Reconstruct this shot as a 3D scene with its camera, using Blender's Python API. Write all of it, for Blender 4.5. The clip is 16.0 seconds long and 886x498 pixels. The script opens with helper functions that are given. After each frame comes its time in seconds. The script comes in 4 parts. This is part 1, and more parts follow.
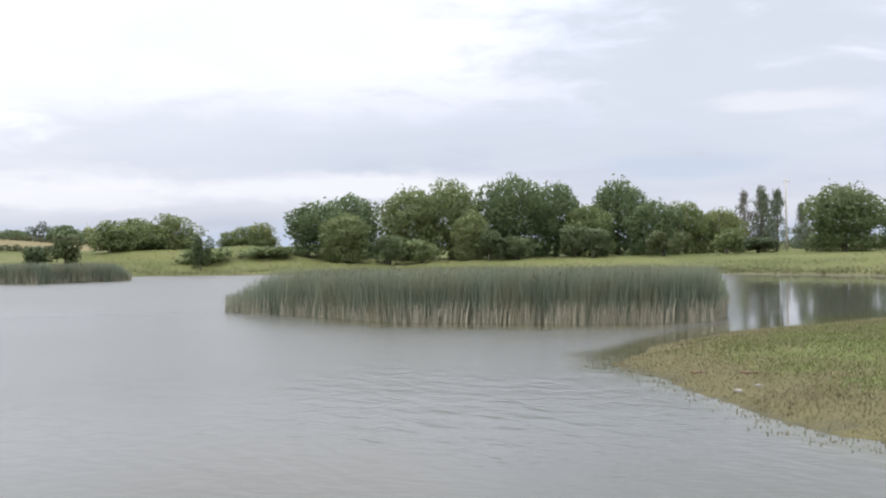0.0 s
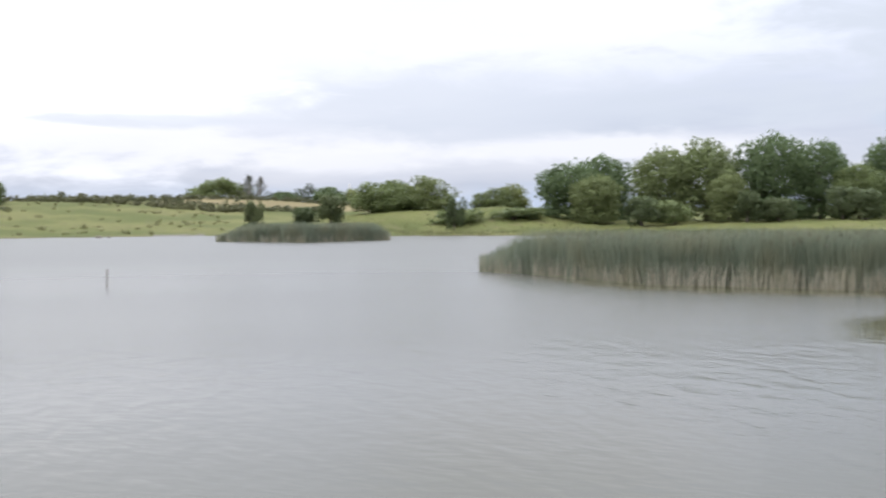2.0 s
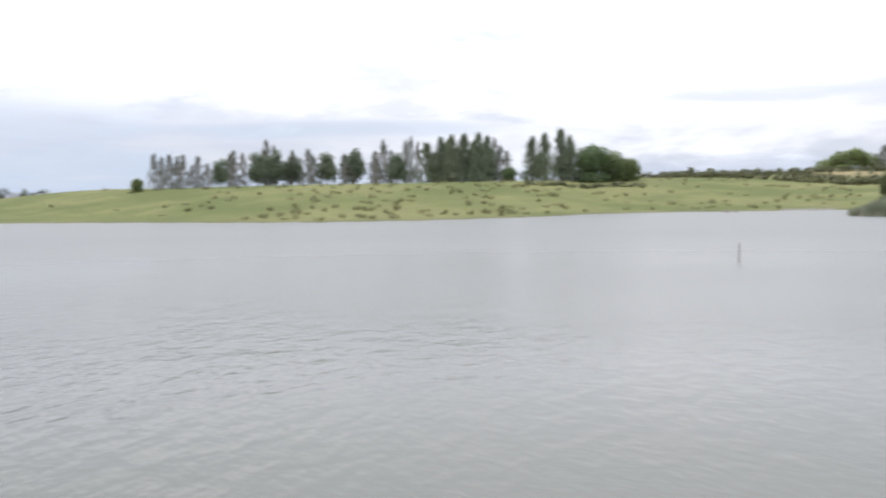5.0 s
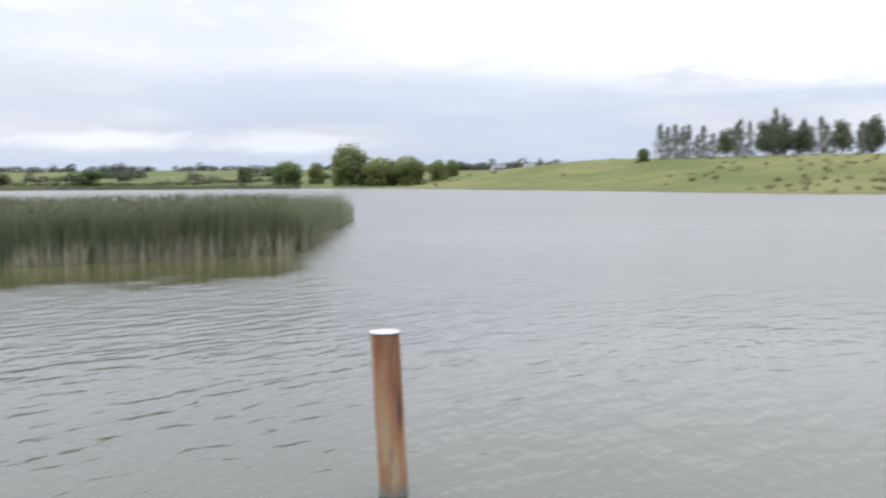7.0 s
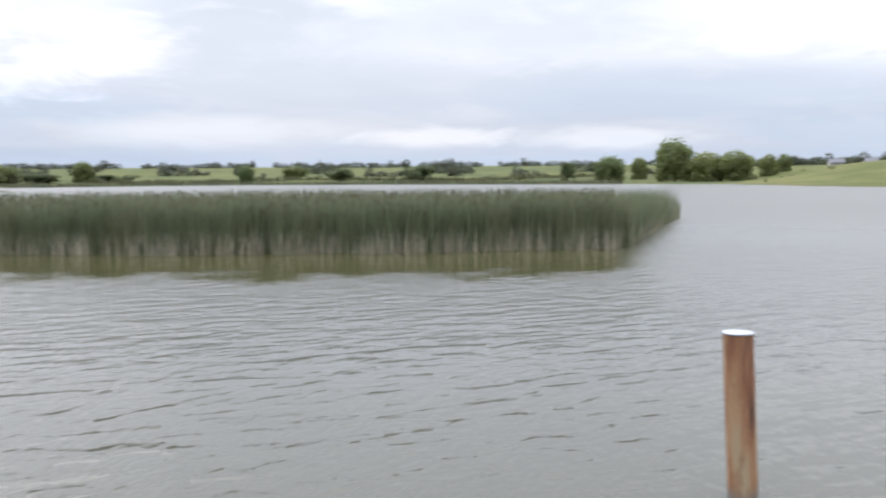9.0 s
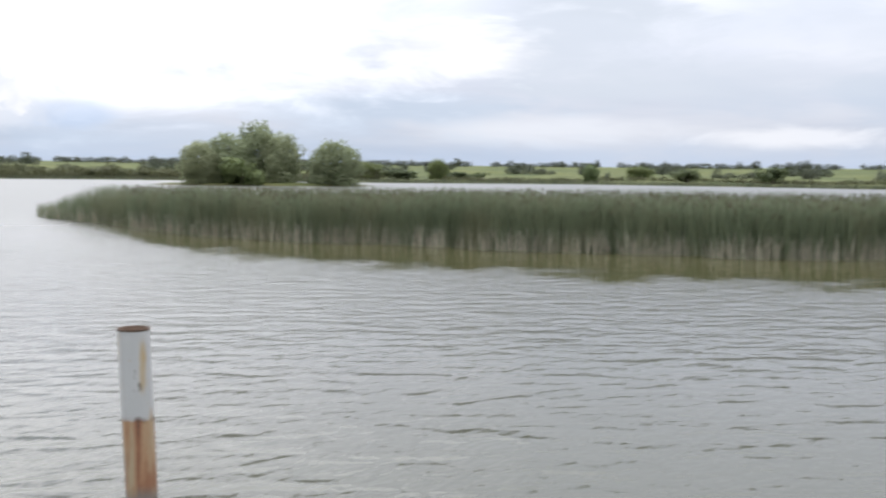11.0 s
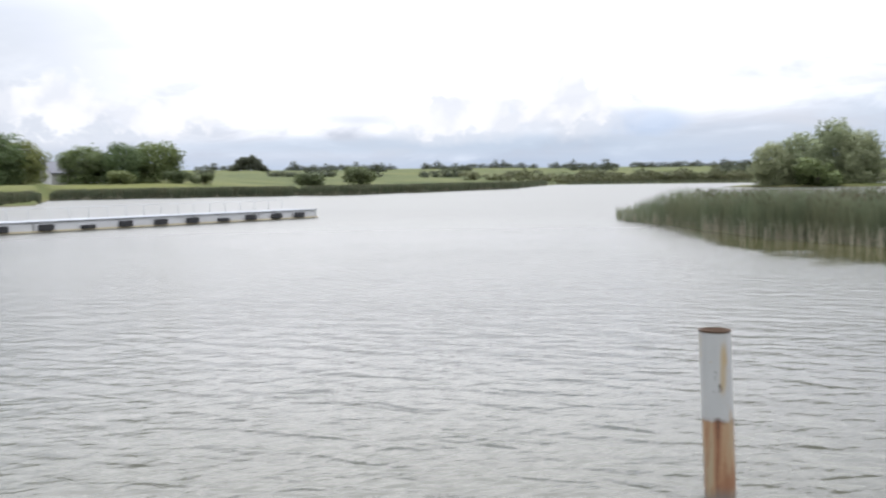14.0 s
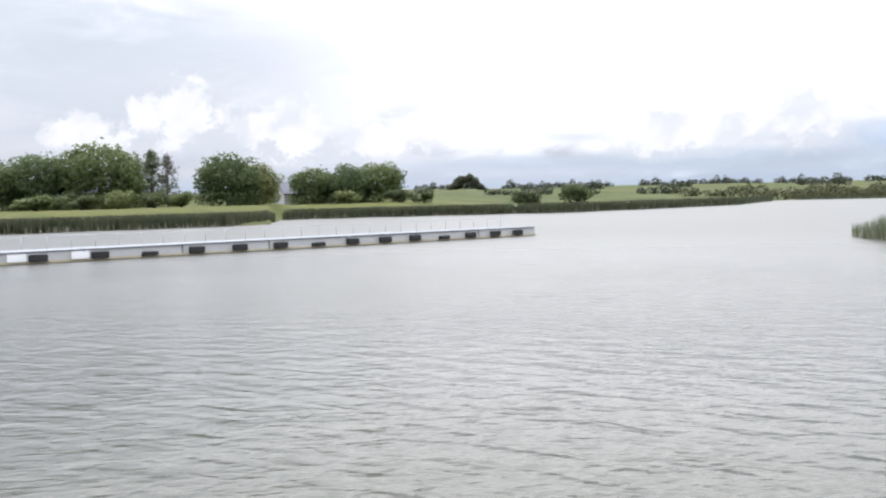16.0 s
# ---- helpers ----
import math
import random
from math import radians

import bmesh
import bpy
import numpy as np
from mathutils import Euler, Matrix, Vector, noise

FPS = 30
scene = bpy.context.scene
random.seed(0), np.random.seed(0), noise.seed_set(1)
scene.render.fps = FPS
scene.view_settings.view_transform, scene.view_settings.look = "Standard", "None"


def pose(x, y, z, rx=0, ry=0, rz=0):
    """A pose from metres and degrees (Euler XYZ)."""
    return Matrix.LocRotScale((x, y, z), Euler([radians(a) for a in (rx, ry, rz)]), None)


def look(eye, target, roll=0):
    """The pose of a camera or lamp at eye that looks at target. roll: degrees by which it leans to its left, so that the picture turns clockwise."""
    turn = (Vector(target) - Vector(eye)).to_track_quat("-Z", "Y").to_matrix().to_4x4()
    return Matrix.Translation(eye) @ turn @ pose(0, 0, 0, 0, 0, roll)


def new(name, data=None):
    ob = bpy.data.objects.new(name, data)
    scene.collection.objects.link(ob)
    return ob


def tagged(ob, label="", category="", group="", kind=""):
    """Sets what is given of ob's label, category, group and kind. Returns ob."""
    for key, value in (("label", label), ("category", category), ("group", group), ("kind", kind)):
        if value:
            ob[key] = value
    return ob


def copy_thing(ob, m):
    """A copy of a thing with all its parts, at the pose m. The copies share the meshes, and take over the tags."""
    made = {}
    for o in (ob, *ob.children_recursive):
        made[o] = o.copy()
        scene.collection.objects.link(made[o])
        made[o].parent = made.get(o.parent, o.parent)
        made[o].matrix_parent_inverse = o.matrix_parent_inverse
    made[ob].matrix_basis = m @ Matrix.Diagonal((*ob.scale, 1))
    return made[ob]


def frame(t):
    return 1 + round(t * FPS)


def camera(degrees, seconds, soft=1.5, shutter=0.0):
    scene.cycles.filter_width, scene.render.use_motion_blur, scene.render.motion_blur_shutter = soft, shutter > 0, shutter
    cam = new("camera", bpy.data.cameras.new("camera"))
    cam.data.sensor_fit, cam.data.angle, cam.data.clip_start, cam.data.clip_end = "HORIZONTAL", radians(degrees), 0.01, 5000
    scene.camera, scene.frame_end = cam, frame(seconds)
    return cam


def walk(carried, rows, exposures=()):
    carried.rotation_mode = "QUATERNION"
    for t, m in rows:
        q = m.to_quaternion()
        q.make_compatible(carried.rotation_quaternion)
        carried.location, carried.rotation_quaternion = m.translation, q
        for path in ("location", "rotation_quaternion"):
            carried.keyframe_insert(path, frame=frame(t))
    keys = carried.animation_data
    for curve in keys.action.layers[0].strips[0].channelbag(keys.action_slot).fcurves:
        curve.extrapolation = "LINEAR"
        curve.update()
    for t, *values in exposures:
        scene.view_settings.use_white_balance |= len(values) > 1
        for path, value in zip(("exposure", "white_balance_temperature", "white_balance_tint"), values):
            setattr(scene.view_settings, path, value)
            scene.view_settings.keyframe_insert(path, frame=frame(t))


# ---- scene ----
# Camera: held at arm's length by somebody who turns on the spot on the bank.
EYE = 2.5      # height of the lens over the water
ARM = 0.42     # from the turning axis to the lens
TURN = [
    # seconds, bearing (clockwise), tilt, lean, sway to the right
    (0.0, -0.00, 0.44, 0.67, 0.000),
    (0.5, -0.89, -0.20, 0.94, 0.000),
    (1.0, -5.26, -0.97, 0.70, 0.000),
    (1.5, -9.54, -1.34, 0.52, 0.000),
    (2.0, -14.04, -1.62, 0.40, 0.000),
    (2.5, -19.07, -1.58, 0.39, 0.000),
    (3.0, -26.89, -2.12, 0.68, 0.000),
    (3.2, -29.28, -2.31, 0.59, 0.000),
    (5.3, -52.60, -2.83, 0.90, -0.000),
    (5.5, -55.75, -3.00, 0.85, -0.000),
    (6.0, -62.41, -3.10, 1.11, -0.000),
    (6.5, -68.79, -3.07, 0.90, 0.018),
    (7.0, -76.05, -4.02, 0.45, 0.045),
    (7.5, -80.80, -4.85, 0.90, 0.068),
    (8.0, -82.64, -4.67, 0.80, 0.016),
    (8.5, -87.83, -4.12, 0.41, -0.010),
    (9.0, -93.99, -4.16, 0.37, -0.060),
    (9.2, -96.36, -4.08, 0.34, -0.050),
    (11.3, -116.91, -4.19, -0.35, -0.075),
    (11.5, -119.77, -4.12, -0.05, -0.056),
    (12.0, -125.25, -3.93, 0.37, -0.010),
    (12.5, -130.34, -3.85, 0.19, -0.007),
    (13.0, -135.60, -3.85, 0.28, 0.013),
    (13.5, -139.30, -3.82, 0.13, 0.046),
    (14.0, -144.48, -4.00, 0.82, 0.054),
    (14.5, -148.43, -3.26, 1.10, 0.015),
    (15.0, -153.30, -3.31, 1.27, 0.008),
    (15.5, -156.89, -3.50, 1.30, 0.000),
    (16.0, -156.60, -2.78, 1.40, 0.000),
]


def bearing(az, d, z=0.0):
    """The place at a bearing in degrees (clockwise from +y) and a distance from the turning axis."""
    return Vector((math.sin(radians(az)) * d, math.cos(radians(az)) * d, z))


def held(az, tilt, lean, sway):
    eye = bearing(az, ARM, EYE) + bearing(az + 90, sway)
    return look(eye, eye + bearing(az, math.cos(radians(tilt)), math.sin(radians(tilt))), -lean)


cam = camera(47.1, 16.0, soft=2.2, shutter=0.5)
walk(cam, [(t, held(az, tilt, lean, sway)) for t, az, tilt, lean, sway in TURN],
     [(0.0, 0.04, 6280, 13), (1.0, 0.06, 6260, 13), (2.5, 0.08, 6220, 13), (6.5, 0.14, 6270, 12), (9.0, 0.11, 6270, 12), (13.0, 0.03, 6280, 11.5), (16.0, 0.03, 6280, 12)])

# ---- world, sun ----
SUN_AZ, SUN_EL = -150.0, 48.0
sun_dir = bearing(SUN_AZ, math.cos(radians(SUN_EL)), math.sin(radians(SUN_EL)))


class Nodes:
    """Short hand for building a node tree."""

    def __init__(self, tree):
        self.t = tree
        tree.nodes.clear()

    def n(self, kind, values=(), **props):
        node = self.t.nodes.new(kind)
        for key, v in props.items():
            setattr(node, key, v)
        for key, v in dict(values).items():
            if isinstance(v, bpy.types.NodeSocket):
                self.t.links.new(v, node.inputs[key])
            else:
                node.inputs[key].default_value = v
        return node

    def math(self, op, a, b=0.0, c=0.0, clamp=False):
        return self.n("ShaderNodeMath", {0: a, 1: b, 2: c}, operation=op, use_clamp=clamp).outputs[0]

    def noise(self, scale, detail=4, rough=0.55, vec=None, distortion=0.0):
        v = {"Scale": scale, "Detail": detail, "Roughness": rough, "Distortion": distortion}
        if vec is not None:
            v["Vector"] = vec
        return self.n("ShaderNodeTexNoise", v).outputs["Fac"]

    def ramp(self, fac, *stops):
        node = self.n("ShaderNodeValToRGB", {"Fac": fac})
        el = node.color_ramp.elements
        while len(el) < len(stops):
            el.new(0.5)
        for e, (pos, col) in zip(el, stops):
            e.position = pos
            e.color = (*col, 1) if len(col) == 3 else col
        return node.outputs["Color"]

    def step(self, fac, lo, hi):
        return self.n("ShaderNodeMapRange", {"Value": fac, "From Min": lo, "From Max": hi}, interpolation_type="SMOOTHSTEP").outputs["Result"]

    def mix(self, fac, a, b, blend="MIX"):
        node = self.n("ShaderNodeMix", data_type="RGBA", blend_type=blend)
        for sock, v in ((node.inputs[0], fac), (node.inputs[6], a), (node.inputs[7], b)):
            if isinstance(v, bpy.types.NodeSocket):
                self.t.links.new(v, sock)
            elif isinstance(v, tuple):
                sock.default_value = (*v, 1) if len(v) == 3 else v
            else:
                sock.default_value = v
        return node.outputs[2]

    def scaled(self, vec, s):
        return self.n("ShaderNodeMapping", {"Vector": vec, "Scale": s}).outputs["Vector"]


world = bpy.data.worlds.new("overcast_sky")
scene.world = world
world.use_nodes = True
k = Nodes(world.node_tree)
direction = k.n("ShaderNodeTexCoord").outputs["Generated"]
sky = k.n("ShaderNodeTexSky", sky_type="NISHITA", sun_disc=False, sun_elevation=radians(SUN_EL), sun_rotation=radians(SUN_AZ), dust_density=1.5)
blue = k.mix(1.0, sky.outputs["Color"], (0.10, 0.10, 0.10), "MULTIPLY")
sep = k.n("ShaderNodeSeparateXYZ", {"Vector": direction})
up = k.math("MAXIMUM", sep.outputs["Z"], 0.0)
flat = k.math("ADD", up, 0.085)
plane = k.n("ShaderNodeCombineXYZ", {"X": k.math("DIVIDE", sep.outputs["X"], flat), "Y": k.math("DIVIDE", sep.outputs["Y"], flat), "Z": 0.0}).outputs[0]
# high cloud sheet with thin places
sheet = k.noise(0.42, 4, 0.5, k.n("ShaderNodeMapping", {"Vector": plane, "Location": (5.2, 3.1, 0.0)}).outputs["Vector"], 0.4)
glow = k.n("ShaderNodeVectorMath", {0: direction, 1: tuple(sun_dir)}, operation="DOT_PRODUCT").outputs["Value"]
glow = k.step(glow, 0.35, 1.0)
shade = k.ramp(sheet, (0.30, (0.65, 0.70, 0.79)), (0.43, (0.75, 0.79, 0.87)), (0.60, (0.87, 0.895, 0.95)))
# an overcast sky grows brighter towards the zenith, and towards the hidden sun
lift = k.math("MULTIPLY", k.math("MULTIPLY_ADD", up, k.math("MULTIPLY_ADD", up, 3.0, 1.8), 0.77), k.math("MULTIPLY_ADD", glow, 0.06, 0.98))
cloud = k.n("ShaderNodeVectorMath", {0: shade, "Scale": lift}, operation="SCALE").outputs["Vector"]
# single clouds by bearing and height in degrees, with torn edges
MIDDLE = -70.0
ahead = k.n("ShaderNodeVectorMath", {0: direction, 1: tuple(bearing(MIDDLE, 1))}, operation="DOT_PRODUCT").outputs["Value"]
aside = k.n("ShaderNodeVectorMath", {0: direction, 1: tuple(bearing(MIDDLE + 90, 1))}, operation="DOT_PRODUCT").outputs["Value"]
sky_az = k.math("MULTIPLY", k.math("ARCTAN2", aside, ahead), 57.2958)
sky_el = k.math("MULTIPLY", k.math("ARCSINE", sep.outputs["Z"]), 57.2958)
flat_sky = k.n("ShaderNodeCombineXYZ", {"X": k.math("MULTIPLY", sky_az, 0.30), "Y": sky_el, "Z": 0.0}).outputs[0]
torn = k.math("SUBTRACT", k.noise(0.62, 6, 0.58, flat_sky, 0.35), 0.5)
round_sky = k.n("ShaderNodeCombineXYZ", {"X": sky_az, "Y": sky_el, "Z": 3.0}).outputs[0]
billow = k.math("SUBTRACT", k.noise(0.75, 6, 0.60, round_sky, 0.2), 0.5)


def cloud_patch(az, el, wide, high, colour, strength, rough=torn, amount=2.4, hard=0.55):
    global cloud
    x = k.math("DIVIDE", k.math("SUBTRACT", sky_az, az - MIDDLE), wide)
    y = k.math("DIVIDE", k.math("SUBTRACT", sky_el, el), high)
    r = k.math("SQRT", k.math("ADD", k.math("MULTIPLY", x, x), k.math("MULTIPLY", y, y)))
    m = k.step(k.math("MULTIPLY_ADD", rough, amount, r), 1.0 + hard, 1.0 - hard)
    cloud = k.mix(k.math("MULTIPLY", m, strength), cloud, colour)


GLARE, BRIGHT, WHITE, PALE, GREY, SLATE, BLUE = (1.42, 1.42, 1.45), (1.22, 1.22, 1.24), (0.935, 0.94, 0.955), (0.90, 0.92, 0.95), (0.69, 0.74, 0.80), (0.56, 0.65, 0.76), (0.47, 0.60, 0.80)
# bluish foot of the sky all round
foot = k.step(k.math("MULTIPLY_ADD", torn, 2.2, sky_el), 2.6, 0.6)
cloud = k.mix(k.math("MULTIPLY", foot, 0.68), cloud, (0.53, 0.63, 0.775))
for row in (
        # the grey deck in the north-east with bright slits under it
        (-9, 13.5, 10, 3.6, WHITE, 0.75), (-12, 6.2, 15, 2.2, GREY, 0.60), (16, 10.0, 11, 5.5, GREY, 0.9), (8, 6.2, 9, 1.3, GREY, 0.5),
        (22, 14.0, 10, 4.5, GREY, 0.8), (-3, 3.9, 9, 0.75, WHITE, 0.85), (-20, 3.3, 6, 0.8, WHITE, 0.8), (13, 4.9, 4, 0.6, SLATE, 0.6),
        (19, 8.0, 4, 0.5, PALE, 0.6),
        # bright sky in the north over the hill
        (-36, 7.0, 11, 3.8, BRIGHT, 0.85), (-30, 4.2, 11, 1.1, WHITE, 0.9), (-45, 3.0, 8, 1.4, PALE, 0.6), (-29.5, 5.5, 6, 0.35, GREY, 0.6), (-51, 7.5, 6, 2.0, PALE, 0.5),
        # west: white above, slate bands below
        (-64, 9.5, 17, 4.0, BRIGHT, 0.7), (-80, 4.3, 14, 1.5, SLATE, 0.60), (-56, 4.1, 9, 0.45, SLATE, 0.6), (-70, 2.3, 7, 0.9, SLATE, 0.65), (-85, 2.1, 5, 0.6, PALE, 0.7),
        (-88, 9.0, 8, 2.4, GREY, 0.35), (-106, 8.0, 6, 3.0, GREY, 0.75), (-98, 5.2, 10, 1.1, GREY, 0.5), (-114, 6.8, 5, 1.3, WHITE, 0.8), (-104, 4.7, 5, 0.5, GREY, 0.6),
        (-117, 3.6, 8, 0.9, SLATE, 0.75), (-94.5, 2.1, 3.5, 0.55, WHITE, 0.75), (-107, 2.4, 6, 0.7, PALE, 0.5), (-104, 9.5, 4, 1.0, GREY, 0.5),
        # south-west: glaring white, with blue holes and a slate base line
        (-133, 8.0, 15, 3.8, GLARE, 0.9, torn, 2.4, 0.8), (-150, 7.0, 13, 3.8, GLARE, 0.9, torn, 2.4, 0.8), (-147, 3.6, 12, 1.2, BRIGHT, 0.7), (-128, 2.0, 14, 1.0, SLATE, 0.45), (-146, 1.9, 11, 0.5, SLATE, 0.7),
        (-172, 6.8, 11, 3.2, GREY, 0.62), (-183, 9.5, 9, 3.0, GREY, 0.6), (-140.8, 3.6, 1.8, 0.6, BLUE, 0.5), (-133.4, 3.0, 2.2, 0.7, BLUE, 0.55), (-149, 3.3, 2.0, 0.35, GREY, 0.6)):
    cloud_patch(*row)
# heaped clouds: white crowns over greyer bases, modelled by folds
folds = k.ramp(k.noise(0.55, 3, 0.5, round_sky, 0.3), (0.36, (0.86, 0.88, 0.92)), (0.50, (0.98, 0.98, 0.99)), (0.64, (1.05, 1.05, 1.05)))
for az, el, wide, high in ((-137.2, 4.2, 2.6, 1.3), (-143.5, 3.4, 3.4, 1.0), (-170.9, 5.0, 2.2, 1.6), (-165.0, 4.0, 2.6, 1.3), (-175.8, 4.0, 2.0, 1.0), (-160.0, 3.4, 2.6, 0.9)):
    cloud_patch(az, el - high * 0.75, wide * 1.25, high * 0.75, (0.76, 0.80, 0.86), 0.75, billow, 1.6, 0.4)
    cloud_patch(az, el, wide, high, folds, 0.9, billow, 2.8, 0.24)
cover = k.step(sheet, 0.14, 0.26)
colour = k.mix(cover, blue, cloud)
k.n("ShaderNodeOutputWorld", {"Surface": k.n("ShaderNodeBackground", {"Color": colour, "Strength": 1.0}).outputs[0]})

sun = new("sun", bpy.data.lights.new("sun", "SUN"))
sun.data.energy, sun.data.angle, sun.data.color = 1.4, radians(74), (1.0, 0.96, 0.9)
sun.matrix_world = look(sun_dir * 100, (0, 0, 0))
scene.view_settings.exposure = 0.0


# ---- materials ----
def material(name):
    m = bpy.data.materials.new(name)
    m.use_nodes = True
    q = Nodes(m.node_tree)
    return m, q


def finish(q, colour, rough=0.9, bump=None, strength=0.3, distance=0.05, metal=0.0, spec=0.3, **more):
    v = {"Base Color": colour if isinstance(colour, bpy.types.NodeSocket) else (*colour, 1), "Roughness": rough, "Metallic": metal, "Specular IOR Level": spec}
    v.update(more)
    if bump is not None:
        v["Normal"] = q.n("ShaderNodeBump", {"Height": bump, "Strength": strength, "Distance": distance}).outputs[0]
    b = q.n("ShaderNodeBsdfPrincipled", v)
    q.n("ShaderNodeOutputMaterial", {"Surface": b.outputs[0]})


def place(q):
    return q.n("ShaderNodeNewGeometry").outputs["Position"]


def grass_material(name, lush, dry, brown, dirt=True, fine=1.0):
    m, q = material(name)
    pos = place(q)
    a = q.noise(0.035 * fine, 5, 0.6, pos)
    b = q.noise(0.35 * fine, 5, 0.65, pos)
    c = q.noise(5.0, 4, 0.7, pos)
    col = q.mix(q.step(a, 0.40, 0.60), lush, dry)
    col = q.mix(q.math("MULTIPLY", q.step(b, 0.52, 0.68), 0.75), col, brown)
    col = q.mix(q.math("MULTIPLY", q.step(c, 0.35, 0.75), 0.5), col, tuple(v * 0.55 for v in lush))
    if dirt:  # wet mud and shingle along the water's edge
        z = q.n("ShaderNodeSeparateXYZ", {"Vector": pos}).outputs["Z"]
        edge = q.math("ADD", z, q.math("MULTIPLY", q.math("SUBTRACT", b, 0.5), 0.22))
        col = q.mix(q.step(edge, 0.15, 0.04), col, q.mix(c, (0.055, 0.047, 0.029), (0.108, 0.093, 0.060)))
    finish(q, col, 0.95, q.math("ADD", c, b), 0.5, 0.12, spec=0.1)
    return m


pasture = grass_material("pasture", (0.066, 0.076, 0.022), (0.114, 0.111, 0.041), (0.080, 0.072, 0.036))
meadow = grass_material("meadow", (0.062, 0.073, 0.020), (0.103, 0.106, 0.034), (0.117, 0.102, 0.050))
far_field = grass_material("far_field", (0.048, 0.062, 0.021), (0.096, 0.101, 0.037), (0.070, 0.068, 0.032), False)
stubble = grass_material("stubble", (0.140, 0.115, 0.056), (0.178, 0.145, 0.072), (0.111, 0.090, 0.039), False)


bank_grass, q = material("bank_grass")
pos = place(q)
z = q.n("ShaderNodeSeparateXYZ", {"Vector": pos}).outputs["Z"]
a, b, c = q.noise(0.45, 4, 0.6, pos), q.noise(2.2, 5, 0.65, pos), q.noise(14.0, 4, 0.7, pos)
# wet mud, then brown sparse growth, then green turf on the higher ground
rise = q.math("ADD", z, q.math("ADD", q.math("MULTIPLY", q.math("SUBTRACT", a, 0.5), 0.36), q.math("MULTIPLY", q.math("SUBTRACT", b, 0.5), 0.16)))
mud = q.mix(c, (0.048, 0.045, 0.025), (0.088, 0.079, 0.044))
brown = q.mix(b, (0.078, 0.064, 0.032), (0.108, 0.100, 0.040))
brown = q.mix(q.step(c, 0.52, 0.70), brown, (0.060, 0.046, 0.028))
turf = q.mix(b, (0.060, 0.088, 0.020), (0.118, 0.138, 0.036))
turf = q.mix(q.math("MULTIPLY", q.step(a, 0.5, 0.68), 0.6), turf, (0.105, 0.096, 0.040))
col = q.mix(q.step(rise, 0.00, 0.07), mud, brown)
col = q.mix(q.step(rise, 0.19, 0.31), col, turf)
finish(q, col, 0.95, q.math("ADD", c, b), 0.6, 0.08, spec=0.1)

water_mat, q = material("lake_water")
pos = place(q)
turned = q.n("ShaderNodeMapping", {"Vector": pos, "Rotation": (0, 0, radians(32)), "Scale": (1.0, 2.3, 1.0)}, vector_type="TEXTURE").outputs["Vector"]
crossed = q.n("ShaderNodeMapping", {"Vector": pos, "Rotation": (0, 0, radians(75)), "Scale": (1.0, 2.2, 1.0)}, vector_type="TEXTURE").outputs["Vector"]
w1 = q.noise(7.0, 2, 0.5, crossed, 0.3)
w2 = q.noise(2.6, 1, 0.45, turned, 0.4)
w3 = q.noise(0.8, 2, 0.5, crossed, 0.4)
gust = q.step(q.noise(0.06, 3, 0.5, pos), 0.35, 0.65)
# calm: sheltered strips before the reeds and behind the spit; then the olive mask: weedy shoals, and strips where the
# reeds' reflection is painted in
calm = q.n("ShaderNodeAttribute", attribute_name="calm").outputs["Fac"]
weed = q.n("ShaderNodeAttribute", attribute_name="weed").outputs["Fac"]
open_water = q.math("SUBTRACT", 1.0, q.math("MULTIPLY", calm, 0.93))
w1, w2, w3 = (q.math("SUBTRACT", w, 0.5) for w in (w1, w2, w3))
waves = q.math("ADD", q.math("MULTIPLY", w1, 0.026), q.math("ADD", q.math("MULTIPLY", w2, 0.066), q.math("MULTIPLY", w3, 0.030)))
# the ripples run higher towards the south, where the breeze has more water to cross
unit = q.n("ShaderNodeVectorMath", {0: pos}, operation="NORMALIZE").outputs["Vector"]
south = q.step(q.n("ShaderNodeVectorMath", {0: unit, 1: tuple(bearing(-145, 1))}, operation="DOT_PRODUCT").outputs["Value"], -0.4, 0.9)
waves = q.math("MULTIPLY", q.math("MULTIPLY", waves, q.math("MULTIPLY_ADD", gust, 0.6, 0.6)), q.math("MULTIPLY", q.math("MULTIPLY_ADD", open_water, 0.94, 0.06), q.math("MULTIPLY_ADD", south, 0.80, 0.34)))
murk = q.mix(q.noise(0.05, 3, 0.5, pos), (0.056, 0.055, 0.044), (0.072, 0.071, 0.058))
# the bottom shows olive through the shallows under the bank
murk = q.mix(q.step(q.n("ShaderNodeVectorMath", {0: pos}, operation="LENGTH").outputs["Value"], 17.0, 8.0), murk, (0.053, 0.052, 0.036))
# olive of the weedy shallows, with the reeds' reflection put into the colour
murk = q.mix(weed, murk, (0.052, 0.049, 0.020))
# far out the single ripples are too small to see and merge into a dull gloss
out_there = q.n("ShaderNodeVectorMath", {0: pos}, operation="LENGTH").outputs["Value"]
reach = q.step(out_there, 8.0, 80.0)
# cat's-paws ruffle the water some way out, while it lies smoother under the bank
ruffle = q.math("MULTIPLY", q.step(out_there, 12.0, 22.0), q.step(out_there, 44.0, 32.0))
waves = q.math("MULTIPLY", waves, q.math("MULTIPLY_ADD", ruffle, 0.75, 0.85))
waves = q.math("MULTIPLY", waves, q.math("MULTIPLY_ADD", q.step(out_there, 25.0, 120.0), -0.92, 1.0))
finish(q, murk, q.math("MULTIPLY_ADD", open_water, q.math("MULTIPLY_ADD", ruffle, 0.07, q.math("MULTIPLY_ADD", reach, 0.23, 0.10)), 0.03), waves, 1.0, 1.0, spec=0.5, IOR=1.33)


